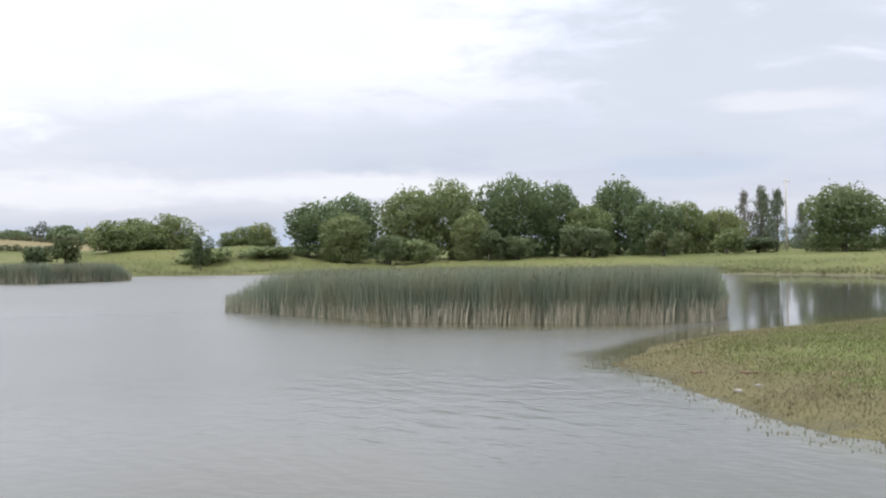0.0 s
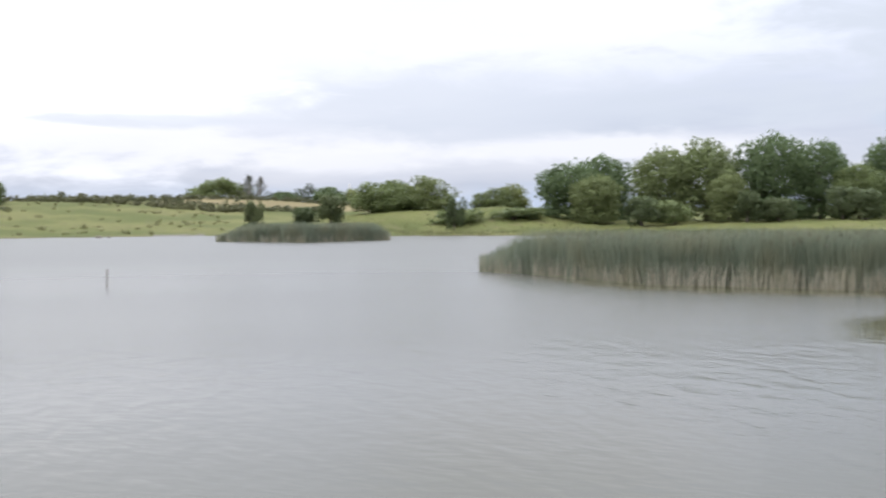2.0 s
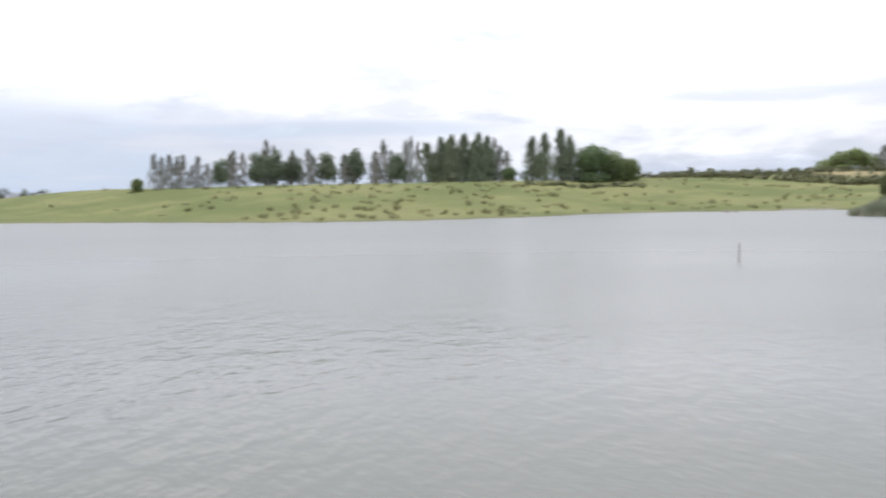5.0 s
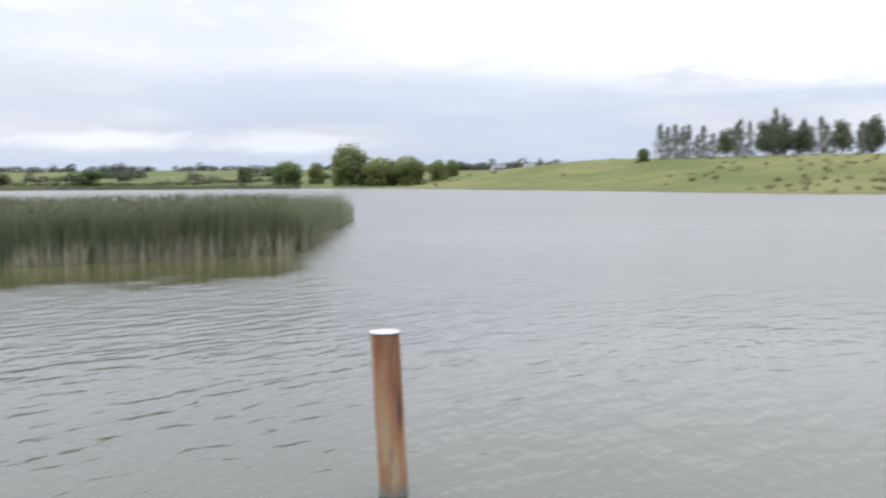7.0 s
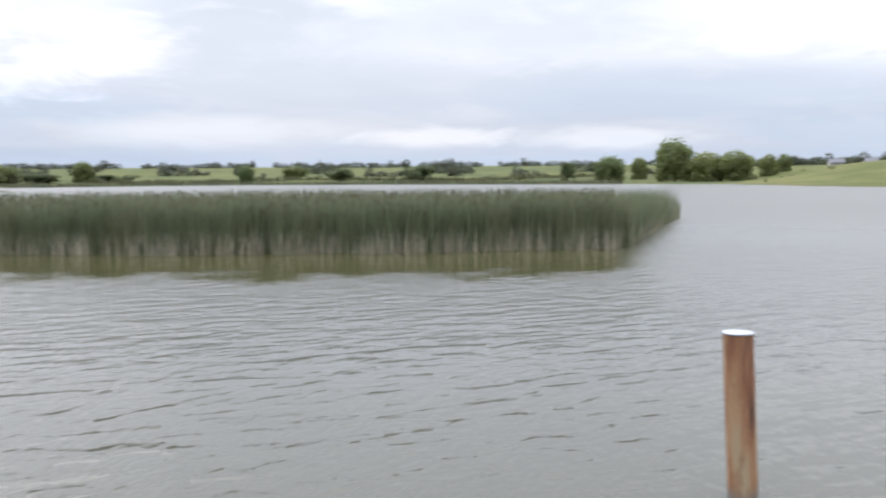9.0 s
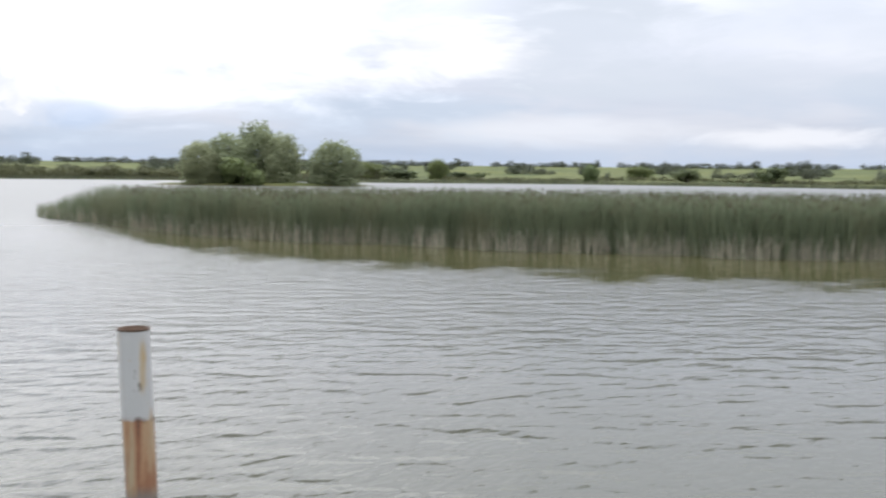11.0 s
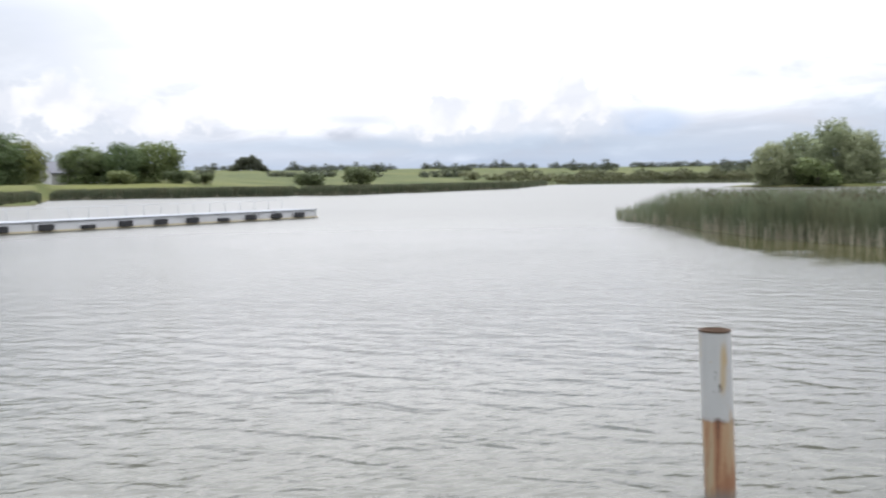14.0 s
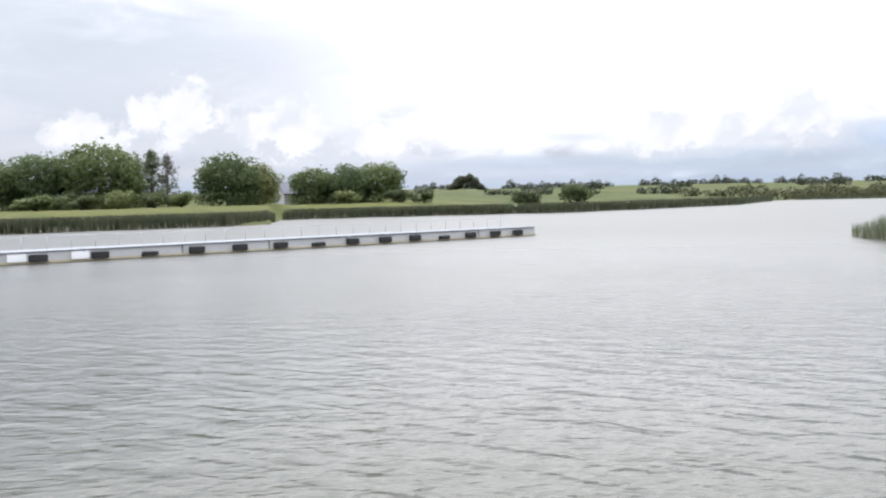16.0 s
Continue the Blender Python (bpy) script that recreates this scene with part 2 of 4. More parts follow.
def leaf_material(name, dark, light, back=0.4):
    m, q = material(name)
    isle = q.n("ShaderNodeNewGeometry").outputs["Random Per Island"]
    rnd = q.n("ShaderNodeObjectInfo").outputs["Random"]
    pos = place(q)
    clump = q.noise(0.45, 3, 0.6, pos)
    col = q.mix(q.math("MULTIPLY_ADD", clump, 0.7, q.math("MULTIPLY_ADD", isle, 0.34, -0.12), clamp=True), dark, light)
    col = q.mix(q.math("MULTIPLY", rnd, 0.35), col, q.mix(rnd, dark, (light[0] * 1.25, light[1] * 1.05, light[2])))
    b = q.n("ShaderNodeBsdfPrincipled", {"Base Color": col, "Roughness": 0.65, "Specular IOR Level": 0.25})
    tr = q.n("ShaderNodeBsdfTranslucent", {"Color": col})
    mx = q.n("ShaderNodeMixShader", {0: back, 1: b.outputs[0], 2: tr.outputs[0]})
    q.n("ShaderNodeOutputMaterial", {"Surface": mx.outputs[0]})
    return m


leaf_mid = leaf_material("leaves_green", (0.078, 0.106, 0.038), (0.185, 0.212, 0.075))
leaf_dark = leaf_material("leaves_dark_green", (0.062, 0.092, 0.040), (0.138, 0.180, 0.070))
leaf_light = leaf_material("leaves_light_green", (0.088, 0.116, 0.042), (0.185, 0.215, 0.085))
leaf_willow = leaf_material("leaves_grey_green", (0.135, 0.165, 0.090), (0.285, 0.305, 0.165))
needles = leaf_material("needles", (0.064, 0.084, 0.055), (0.138, 0.162, 0.092), 0.1)
needles_bare = leaf_material("needles_thin", (0.075, 0.075, 0.062), (0.13, 0.135, 0.100), 0.1)
far_leaf = leaf_material("far_leaves", (0.048, 0.058, 0.040), (0.082, 0.094, 0.056))

bush_leaf = leaf_material("bush_leaves", (0.052, 0.070, 0.031), (0.112, 0.138, 0.058))
hedge_leaf = leaf_material("hedge_leaves", (0.060, 0.066, 0.032), (0.112, 0.116, 0.055))

bark, q = material("bark")
finish(q, q.ramp(q.noise(9.0, 4, 0.6, q.scaled(q.n("ShaderNodeTexCoord").outputs["Object"], (1, 1, 0.2))), (0.3, (0.05, 0.04, 0.03)), (0.7, (0.17, 0.145, 0.115))), 0.9)
pale_bark, q = material("pale_bark")
finish(q, q.ramp(q.noise(6.0, 4, 0.6, q.scaled(q.n("ShaderNodeTexCoord").outputs["Object"], (1, 1, 0.2))), (0.3, (0.16, 0.14, 0.12)), (0.7, (0.30, 0.27, 0.23))), 0.9)


def reed_material(name, low, high, light):
    m, q = material(name)
    isle = q.n("ShaderNodeNewGeometry").outputs["Random Per Island"]
    pos = place(q)
    patch = q.noise(0.5, 3, 0.6, pos)
    col = q.mix(isle, low, high)
    col = q.mix(q.math("MULTIPLY", q.step(patch, 0.4, 0.7), 0.5), col, light)
    b = q.n("ShaderNodeBsdfPrincipled", {"Base Color": col, "Roughness": 0.6, "Specular IOR Level": 0.25})
    tr = q.n("ShaderNodeBsdfTranslucent", {"Color": col})
    mx = q.n("ShaderNodeMixShader", {0: 0.2, 1: b.outputs[0], 2: tr.outputs[0]})
    q.n("ShaderNodeOutputMaterial", {"Surface": mx.outputs[0]})
    return m


reed_green = reed_material("reed_stems", (0.088, 0.110, 0.072), (0.168, 0.186, 0.124), (0.198, 0.181, 0.103))
reed_dark = reed_material("shore_reeds", (0.050, 0.062, 0.035), (0.095, 0.108, 0.060), (0.100, 0.092, 0.050))
reed_olive = reed_material("olive_reed_stems", (0.076, 0.096, 0.054), (0.150, 0.172, 0.096), (0.165, 0.156, 0.088))
reed_dead = reed_material("dead_reed_stalks", (0.205, 0.188, 0.130), (0.430, 0.395, 0.300), (0.260, 0.240, 0.150))
reed_brown = reed_material("reed_flower_heads", (0.058, 0.054, 0.032), (0.100, 0.088, 0.054), (0.085, 0.078, 0.044))
rush_mat = reed_material("rushes", (0.084, 0.082, 0.032), (0.140, 0.130, 0.055), (0.098, 0.098, 0.036))
blade_mat = reed_material("grass_blades", (0.077, 0.097, 0.025), (0.135, 0.141, 0.045), (0.135, 0.107, 0.054))
dry_blade = reed_material("dry_grass_blades", (0.10, 0.085, 0.04), (0.17, 0.145, 0.075), (0.11, 0.11, 0.04))


def plain(name, a, b, rough=0.7, scale=6.0, metal=0.0, bump=0.2):
    m, q = material(name)
    o = q.n("ShaderNodeTexCoord").outputs["Object"]
    f = q.noise(scale, 5, 0.65, o)
    finish(q, q.mix(f, a, b), rough, f, bump, 0.01, metal)
    return m


concrete = plain("pontoon_concrete", (0.345, 0.347, 0.345), (0.455, 0.457, 0.45), 0.85, 3.0)
decking = plain("grey_decking", (0.22, 0.225, 0.235), (0.29, 0.295, 0.305), 0.8, 4.0)
timber = plain("timber_waler", (0.34, 0.29, 0.19), (0.48, 0.42, 0.30), 0.8, 4.0)
rubber = plain("black_rubber", (0.012, 0.012, 0.013), (0.035, 0.035, 0.035), 0.6, 8.0)
galvanised = plain("galvanised_steel", (0.351, 0.359, 0.367), (0.468, 0.476, 0.484), 0.45, 9.0, 0.6)
white_paint = plain("white_paint", (0.70, 0.71, 0.71), (0.82, 0.82, 0.81), 0.6, 5.0)
cap_paint = plain("worn_white_cap", (0.24, 0.25, 0.265), (0.33, 0.34, 0.36), 0.7, 9.0)
render_wall = plain("house_render", (0.360, 0.352, 0.338), (0.450, 0.443, 0.420), 0.9, 1.0)
slate = plain("roof_slate", (0.07, 0.07, 0.08), (0.14, 0.14, 0.15), 0.7, 2.0)
glass_dark = plain("window_glass", (0.02, 0.025, 0.03), (0.03, 0.035, 0.04), 0.08, 1.0)
stone_mat = plain("pale_stone", (0.135, 0.125, 0.100), (0.225, 0.210, 0.175), 0.9, 9.0, 0.0, 0.5)
stake_mat = plain("weathered_wood", (0.10, 0.09, 0.075), (0.20, 0.18, 0.15), 0.9, 12.0)
sand = plain("pale_sand", (0.078, 0.069, 0.054), (0.126, 0.114, 0.093), 0.95, 2.0)
rock_mat = plain("brown_rock", (0.09, 0.075, 0.055), (0.17, 0.145, 0.11), 0.9, 6.0, 0.0, 0.5)
rust_rim = plain("rusted_edge", (0.029, 0.017, 0.011), (0.083, 0.047, 0.024), 0.85, 30.0)
rust_wood = plain("reddish_wood", (0.075, 0.038, 0.024), (0.15, 0.085, 0.055), 0.85, 20.0)
pole_mat = plain("pale_pole_wood", (0.288, 0.264, 0.232), (0.400, 0.376, 0.336), 0.9, 3.0)


def pipe_material(name, top_paint, split, cover, run=None):
    """A steel pile whose paint has gone to rust in streaks; below split metres it is bare rust. cover: how much of the paint is left."""
    m, q = material(name)
    o = q.n("ShaderNodeTexCoord").outputs["Object"]
    z = q.n("ShaderNodeSeparateXYZ", {"Vector": o}).outputs["Z"]
    streak = q.noise(9.0, 4, 0.55, q.scaled(o, (1.5, 1.5, 0.14)))
    blotch = q.noise(6.0, 4, 0.6, q.scaled(o, (1.3, 1.3, 0.45)))
    fine = q.noise(45.0, 3, 0.6, o)
    rust = q.ramp(q.math("MULTIPLY_ADD", fine, 0.12, q.math("MULTIPLY", streak, 0.9)), (0.33, (0.055, 0.030, 0.020)), (0.45, (0.185, 0.085, 0.045)), (0.55, (0.250, 0.148, 0.080)), (0.68, (0.26, 0.205, 0.128)))
    rust = q.mix(q.math("MULTIPLY", q.step(blotch, 0.50, 0.66), 0.6), rust, (0.15, 0.060, 0.030))
    stain = q.math("MAXIMUM", q.step(streak, cover, cover + 0.10), q.step(q.noise(26.0, 3, 0.6, o), 0.68, 0.74))
    paint = q.mix(stain, q.mix(blotch, tuple(v * 0.8 for v in top_paint), top_paint), q.mix(fine, (0.24, 0.15, 0.06), (0.34, 0.25, 0.13)))
    if run is not None:  # a yellow rust run down the paint, with chips beside it, on the side of that bearing
        across = q.n("ShaderNodeVectorMath", {0: o, 1: tuple(bearing(run - 90, 1))}, operation="DOT_PRODUCT").outputs["Value"]
        across = q.math("ADD", across, q.math("MULTIPLY", q.math("SUBTRACT", blotch, 0.5), 0.05))
        facing = q.step(q.n("ShaderNodeVectorMath", {0: o, 1: tuple(bearing(run, 1))}, operation="DOT_PRODUCT").outputs["Value"], 0.0, 0.05)
        length = q.math("MULTIPLY", q.step(z, 0.80, 0.92), q.step(z, 1.28, 1.16))
        thread = q.math("MULTIPLY", q.math("MULTIPLY", q.step(q.math("ABSOLUTE", q.math("SUBTRACT", across, 0.012)), 0.026, 0.006), length), facing)
        paint = q.mix(q.math("MULTIPLY", thread, 0.75), paint, (0.30, 0.215, 0.10))
        chips = q.math("MULTIPLY", q.step(q.noise(38.0, 2, 0.5, q.scaled(o, (1, 1, 0.6))), 0.60, 0.66), q.step(q.math("ABSOLUTE", q.math("ADD", across, 0.022)), 0.034, 0.018))
        chips = q.math("MULTIPLY", q.math("MULTIPLY", chips, facing), q.math("MULTIPLY", q.step(z, 0.84, 0.88), q.step(z, 1.06, 1.0)))
        paint = q.mix(chips, paint, (0.055, 0.040, 0.028))
    level = q.math("ADD", z, q.math("MULTIPLY", q.math("SUBTRACT", streak, 0.5), 0.07))
    col = q.mix(q.step(level, split - 0.012, split + 0.012), rust, paint)
    # a dark scab where the paint ends
    lip = q.math("MULTIPLY", q.step(q.math("ABSOLUTE", q.math("SUBTRACT", level, split)), 0.030, 0.006), q.step(blotch, 0.38, 0.55))
    col = q.mix(q.math("MULTIPLY", lip, 0.8), col, (0.050, 0.024, 0.014))
    # grey blended in towards the waterline
    weed = q.step(q.math("ADD", z, q.math("MULTIPLY", streak, 0.20)), 0.26, 0.10)
    col = q.mix(weed, col, (0.12, 0.115, 0.10))
    finish(q, col, 0.75, q.math("ADD", blotch, fine), 0.35, 0.004, 0.0)
    return m


# ---- helpers for meshes ----
def part(name, bm, mat, parent=None, label=""):
    me = bpy.data.meshes.new(name)
    bm.to_mesh(me)
    bm.free()
    return mesh_part(name, me, mat, parent, label)


def mesh_part(name, me, mat, parent=None, label=""):
    me.materials.append(mat)
    ob = new(name, me)
    if parent is not None:
        ob.parent = parent
    return tagged(ob, label)


def box(bm, size, at, bevel=0.0, turn=0.0):
    r = bmesh.ops.create_cube(bm, size=1, matrix=Matrix.Translation(at) @ Matrix.Rotation(turn, 4, "Z") @ Matrix.Diagonal((*size, 1)))
    if bevel:
        edges = list({e for v in r["verts"] for e in v.link_edges})
        bmesh.ops.bevel(bm, geom=edges, offset=bevel, segments=2, affect="EDGES")


def tube(bm, points, radii, sides=7, cap=True):
    rings = []
    for i, (pt, r) in enumerate(zip(points, radii)):
        pt = Vector(pt)
        way = (Vector(points[min(i + 1, len(points) - 1)]) - Vector(points[max(i - 1, 0)])).normalized()
        a = way.orthogonal().normalized()
        b = way.cross(a)
        rings.append([bm.verts.new(pt + r * (math.cos(u) * a + math.sin(u) * b)) for u in (2 * math.pi * j / sides for j in range(sides))])
    for lo, hi in zip(rings, rings[1:]):
        # follow the ring that starts nearest, so that tubes don't twist
        s = min(range(sides), key=lambda j: (hi[j].co - lo[0].co).length)
        hi[:] = hi[s:] + hi[:s]
        for j in range(sides):
            bm.faces.new((lo[j], lo[(j + 1) % sides], hi[(j + 1) % sides], hi[j]))
    if cap:
        bm.faces.new(rings[-1])
        bm.faces.new(rings[0][::-1])
    for f in bm.faces:
        f.smooth = len(f.verts) == 4


def quads_mesh(name, corners, outward=None):
    """A mesh of separate quads from an array of shape (n, 4, 3); outward: the way the foliage faces there, which rounds its shading."""
    n = len(corners)
    corners = np.array(corners, dtype=np.float64)
    if outward is not None:
        face = np.cross(corners[:, 2] - corners[:, 0], corners[:, 3] - corners[:, 1])
        face /= np.linalg.norm(face, axis=1)[:, None] + 1e-9
        turned_in = (face * outward).sum(1) < 0
        corners[turned_in] = corners[turned_in][:, ::-1]
        face[turned_in] *= -1
        soft = outward * 0.75 + face * 0.5
        soft /= np.linalg.norm(soft, axis=1)[:, None] + 1e-9
    me = bpy.data.meshes.new(name)
    me.vertices.add(n * 4)
    me.vertices.foreach_set("co", corners.astype(np.float32).ravel())
    me.loops.add(n * 4)
    me.loops.foreach_set("vertex_index", np.arange(n * 4, dtype=np.int32))
    me.polygons.add(n)
    me.polygons.foreach_set("loop_start", np.arange(n, dtype=np.int32) * 4)
    me.update(calc_edges=True)
    if outward is not None:
        me.normals_split_custom_set_from_vertices(np.repeat(soft, 4, 0).tolist())
    return me


def leaves(rng, centres, size, squash=1.0):
    """Leaf sprays: small folded-looking quads of random turn at each centre."""
    n = len(centres)
    a = rng.normal(size=(n, 3))
    a /= np.linalg.norm(a, axis=1)[:, None]
    b = np.cross(a, rng.normal(size=(n, 3)))
    b /= np.linalg.norm(b, axis=1)[:, None]
    s = size * rng.uniform(0.55, 1.3, (n, 1))
    a, b = a * s, b * s * 0.62 * squash
    j = lambda: 1 + rng.uniform(-0.35, 0.35, (n, 1))
    return np.stack([centres - a * j(), centres - b * j(), centres + a * j(), centres + b * j()], 1)


def lobe_points(rng, lobes, count):
    """Points in the outer part of a set of blobs (x, y, z, rx, rz); blobs get points by their surface."""
    area = np.array([l[3] * l[4] for l in lobes])
    pick = rng.choice(len(lobes), count, p=area / area.sum())
    l = np.array(lobes)[pick]
    v = rng.normal(size=(count, 3))
    v /= np.linalg.norm(v, axis=1)[:, None]
    # uneven outline: each blob is dented in a few directions
    dent = 1 + 0.16 * np.sin(v[:, 0] * 7 + pick) * np.sin(v[:, 1] * 6 + pick * 2.1) + 0.12 * np.sin(v[:, 2] * 9 + pick * 1.3)
    r = rng.uniform(0.45, 1.0, count) ** 0.45 * dent
    out = v + np.array([0, 0, 0.10])
    return l[:, :3] + v * np.stack([l[:, 3], l[:, 3], l[:, 4]], 1) * r[:, None], out / (np.linalg.norm(out, axis=1)[:, None] + 1e-9)


# ---- ground and water ----
# distance of the waterline from the turning axis, by bearing
SHORE = [(-200, 108), (-180, 120), (-166.2, 124), (-165.4, 163), (-157, 163), (-149, 165), (-144, 190), (-140.5, 213), (-138, 305),
         (-130, 300), (-117, 275), (-106, 298), (-90, 265), (-79, 245), (-74, 200), (-68, 177), (-60, 147), (-55, 137), (-49, 138),
         (-43, 152), (-40, 172), (-36, 183), (-27, 184), (-16, 162), (-8, 156), (0, 150), (10, 136), (20, 122), (30, 100)]
SPIT_FRONT = [(8.6, 23.4), (11, 21.2), (13, 19.6), (17, 16.3), (20, 14.8), (23.5, 14.0), (32, 9), (45, 3)]
SPIT_BACK = [(8.6, 23.8), (11.5, 28.5), (13.5, 31.5), (15.6, 34), (19.4, 38), (23.3, 42.5), (32, 55), (45, 90)]



def table(pairs, x):
    return np.interp(x, [p[0] for p in pairs], [p[1] for p in pairs])


def smooth(a, b, x):
    u = np.clip((x - a) / (b - a), 0, 1)
    return u * u * (3 - 2 * u)


def wobble(x, y, s, seed=0.0):
    """A cheap smooth unevenness between -1 and 1."""
    return (np.sin(x / s + 1.7 * np.sin(y / s * 0.8 + seed)) + np.sin(y / s * 1.3 + 1.4 * np.sin(x / s * 0.9 + seed * 2)) + np.sin((x + y) / s * 0.55 + seed)) / 3


def shore(az):
    az = np.asarray(az, dtype=float)
    return table(SHORE, az) + 1.6 * np.sin(az * 2.3) + 0.9 * np.sin(az * 6.1 + 1)


def hummock(x, y, az, d, wide, deep, high):
    c, s = math.sin(radians(az)), math.cos(radians(az))
    along, across = x * c + y * s - d, x * s - y * c
    return high * np.exp(-(along / deep) ** 2 - (across / wide) ** 2)


def ground_height(az, d):
    """Height of the ground over the water; az between -200 and 160."""
    az, d = np.broadcast_arrays(np.asarray(az, dtype=float), np.asarray(d, dtype=float))
    x, y = np.sin(np.radians(az)) * d, np.cos(np.radians(az)) * d
    e = d - shore(az)
    lake = -0.7 * (1 - np.exp(np.minimum(e, 0) / 5))
    out = np.maximum(e, 0)
    bank = 0.22 * (1 - np.exp(-out / 1.2))
    east = smooth(-36, -22, az) * smooth(170, 150, az)
    hill = smooth(-80, -66, az) * smooth(-18, -38, az)
    far = 0.013 * np.minimum(out, 1100) * smooth(0, 120, out)
    land = bank + east * 1.7 * smooth(0, 45, out) + hill * (5.6 * smooth(0, 105, out) - 4 * smooth(130, 330, out)) + far
    land = land + east * (hummock(x, y, -16.5, 205, 16, 22, 2.6) + hummock(x, y, -10.5, 200, 10, 18, 2.6)) + hummock(x, y, -26, 370, 70, 75, 5.2)
    land = land + 2.0 * smooth(5, 34, out) * smooth(-152, -160, az)
    land = land + wobble(x, y, 9.0) * 0.06 * smooth(2, 25, out) + wobble(x, y, 31.0, 2.0) * 0.25 * smooth(10, 60, out)
    z = np.where(e > 0, land, lake)
    # the grassy spit that runs out in front of the bank
    inside = np.minimum(d - table(SPIT_FRONT, az), table(SPIT_BACK, az) - d) + 0.55 * wobble(x, y, 0.9) + 0.6 * wobble(x, y, 2.7, 1.0)
    spit = np.where(az > 9.0, np.where(inside > 0, 0.40 * (1 - np.exp(-np.maximum(inside - 0.6, -0.3) / 6.0)) + 0.025 * wobble(x, y, 0.7) * smooth(0, 1, inside), 0.12 * inside), -2.0)
    z = np.maximum(z, np.maximum(spit, -0.7))
    # the bank underfoot, and the land behind
    near = 0.85 - 1.6 * smooth(1.2, 4.2, d)
    behind = 0.9 * smooth(40, 60, az) * smooth(160, 150, az) * smooth(1e4, 9e3, d)
    z = np.where(d < 6, np.maximum(z, near), z)
    return np.where((az > 40) & (az < 160), np.maximum(z, behind), z)


def ground_z(az, d):
    return float(ground_height(az, d))


def on_ground(az, d, sink=0.0):
    return bearing(az, d, ground_z(az, d) - sink)


azs = np.concatenate([np.arange(-200, 40, 0.45), np.arange(40, 160, 2.5)])
ds = np.concatenate([[0.6, 1.2, 2, 3, 4, 5, 6, 8, 10, 12], np.arange(13.5, 46, 0.7), np.arange(48, 100, 8), np.arange(100, 330, 2.6), np.geomspace(334, 4600, 46)])
A, D = np.meshgrid(azs, ds)
Z = ground_height(A, D)
xyz = np.stack([np.sin(np.radians(A)) * D, np.cos(np.radians(A)) * D, Z], -1).reshape(-1, 3)
na, nd = len(azs), len(ds)
i, j = np.meshgrid(np.arange(nd - 1), np.arange(na), indexing="ij")
j2 = (j + 1) % na
quads = np.stack([i * na + j, i * na + j2, (i + 1) * na + j2, (i + 1) * na + j], -1).reshape(-1, 4)
centre = len(xyz)
xyz = np.vstack([xyz, [[0, 0, 0.85]]])
tris = [(centre, k0, (k0 + 1) % na) for k0 in range(na)]
me = bpy.data.meshes.new("ground")
me.from_pydata(xyz.tolist(), [], quads[:, ::-1].tolist() + tris)
qa, qd = A[:-1, :].ravel(), D[:-1, :].ravel()
slot = np.zeros(len(quads), dtype=np.int32)
slot[(qa > -22) & (qa < 160)] = 1
slot[(qa < -150) & (qd < 240)] = 1
slot[(qa > 9) & (qd < 100)] = 3
slot[qd < 12] = 3
slot[(qa > -30) & (qa < -18) & (qd > 300) & (qd < 400)] = 2
qe = qd - shore(qa)
slot[(qa > -30.2) & (qa < -27.4) & (qe > -3) & (qe < 2.5)] = 5
parcel = (np.floor(qa / 7.3 + qd / 900) * 7 + np.floor(np.log(np.maximum(qd, 1)) * 5)) % 5
slot[(qd > 420) | ((qd > 240) & (qa < -78))] = 4
slot[(qd > 420) & (parcel == 1)] = 1
me.polygons.foreach_set("material_index", np.concatenate([slot, np.full(na, 3, dtype=np.int32)]))
me.polygons.foreach_set("use_smooth", np.ones(len(me.polygons), dtype=bool))
for m in (pasture, meadow, stubble, bank_grass, far_field, sand):
    me.materials.append(m)
ground = tagged(new("ground", me), "gently rolling green pasture and banks round a lake", "ground", kind="structure")

BED_SOUTH = [(-134.8, 58), (-133, 53.5), (-131, 49), (-127, 41.4), (-122, 38), (-113, 34.8), (-104, 33.4), (-92, 33.6), (-86, 34.6), (-83.6, 36.2), (-82.4, 45), (-81.0, 58)]
BED_EAST = [(-12.0, 49.5), (-8.4, 45.5), (-2.7, 39.6), (3.6, 38.3), (10, 38.2), (14.6, 38.8), (15.4, 43)]


def lee(front, az, d, wide):
    """1 on the strip of water before a reed bed, 0 elsewhere."""
    ahead = table(front, az) - d
    x, y = np.sin(np.radians(az)) * d, np.cos(np.radians(az)) * d
    wide = wide * (1 + 0.16 * wobble(x, y, 1.3) + 0.22 * wobble(x, y, 0.45, 2.0)) * smooth(front[0][0] - 0.3, front[0][0] + 6, az)
    return smooth(wide + 1.8, wide - 1.6, ahead) * smooth(-4, -2, ahead) * smooth(front[0][0] + 1, front[0][0] + 7, az) * smooth(front[-1][0] - 1.6, front[-1][0] - 4.5, az)


azs_w = np.concatenate([np.arange(-200, 40, 0.6), np.arange(40, 160, 3.0)])
ds_w = np.geomspace(1.5, 360, 120)
Aw, Dw = np.meshgrid(azs_w, ds_w)
xw, yw = np.sin(np.radians(Aw)) * Dw, np.cos(np.radians(Aw)) * Dw
nw, mw = len(azs_w), len(ds_w)
i, j = np.meshgrid(np.arange(mw - 1), np.arange(nw), indexing="ij")
j2 = (j + 1) % nw
quads = np.stack([i * nw + j, (i + 1) * nw + j, (i + 1) * nw + j2, i * nw + j2], -1).reshape(-1, 4)
me = bpy.data.meshes.new("water")
me.from_pydata(np.stack([xw, yw, np.zeros_like(xw)], -1).reshape(-1, 3).tolist(), [], quads.tolist())
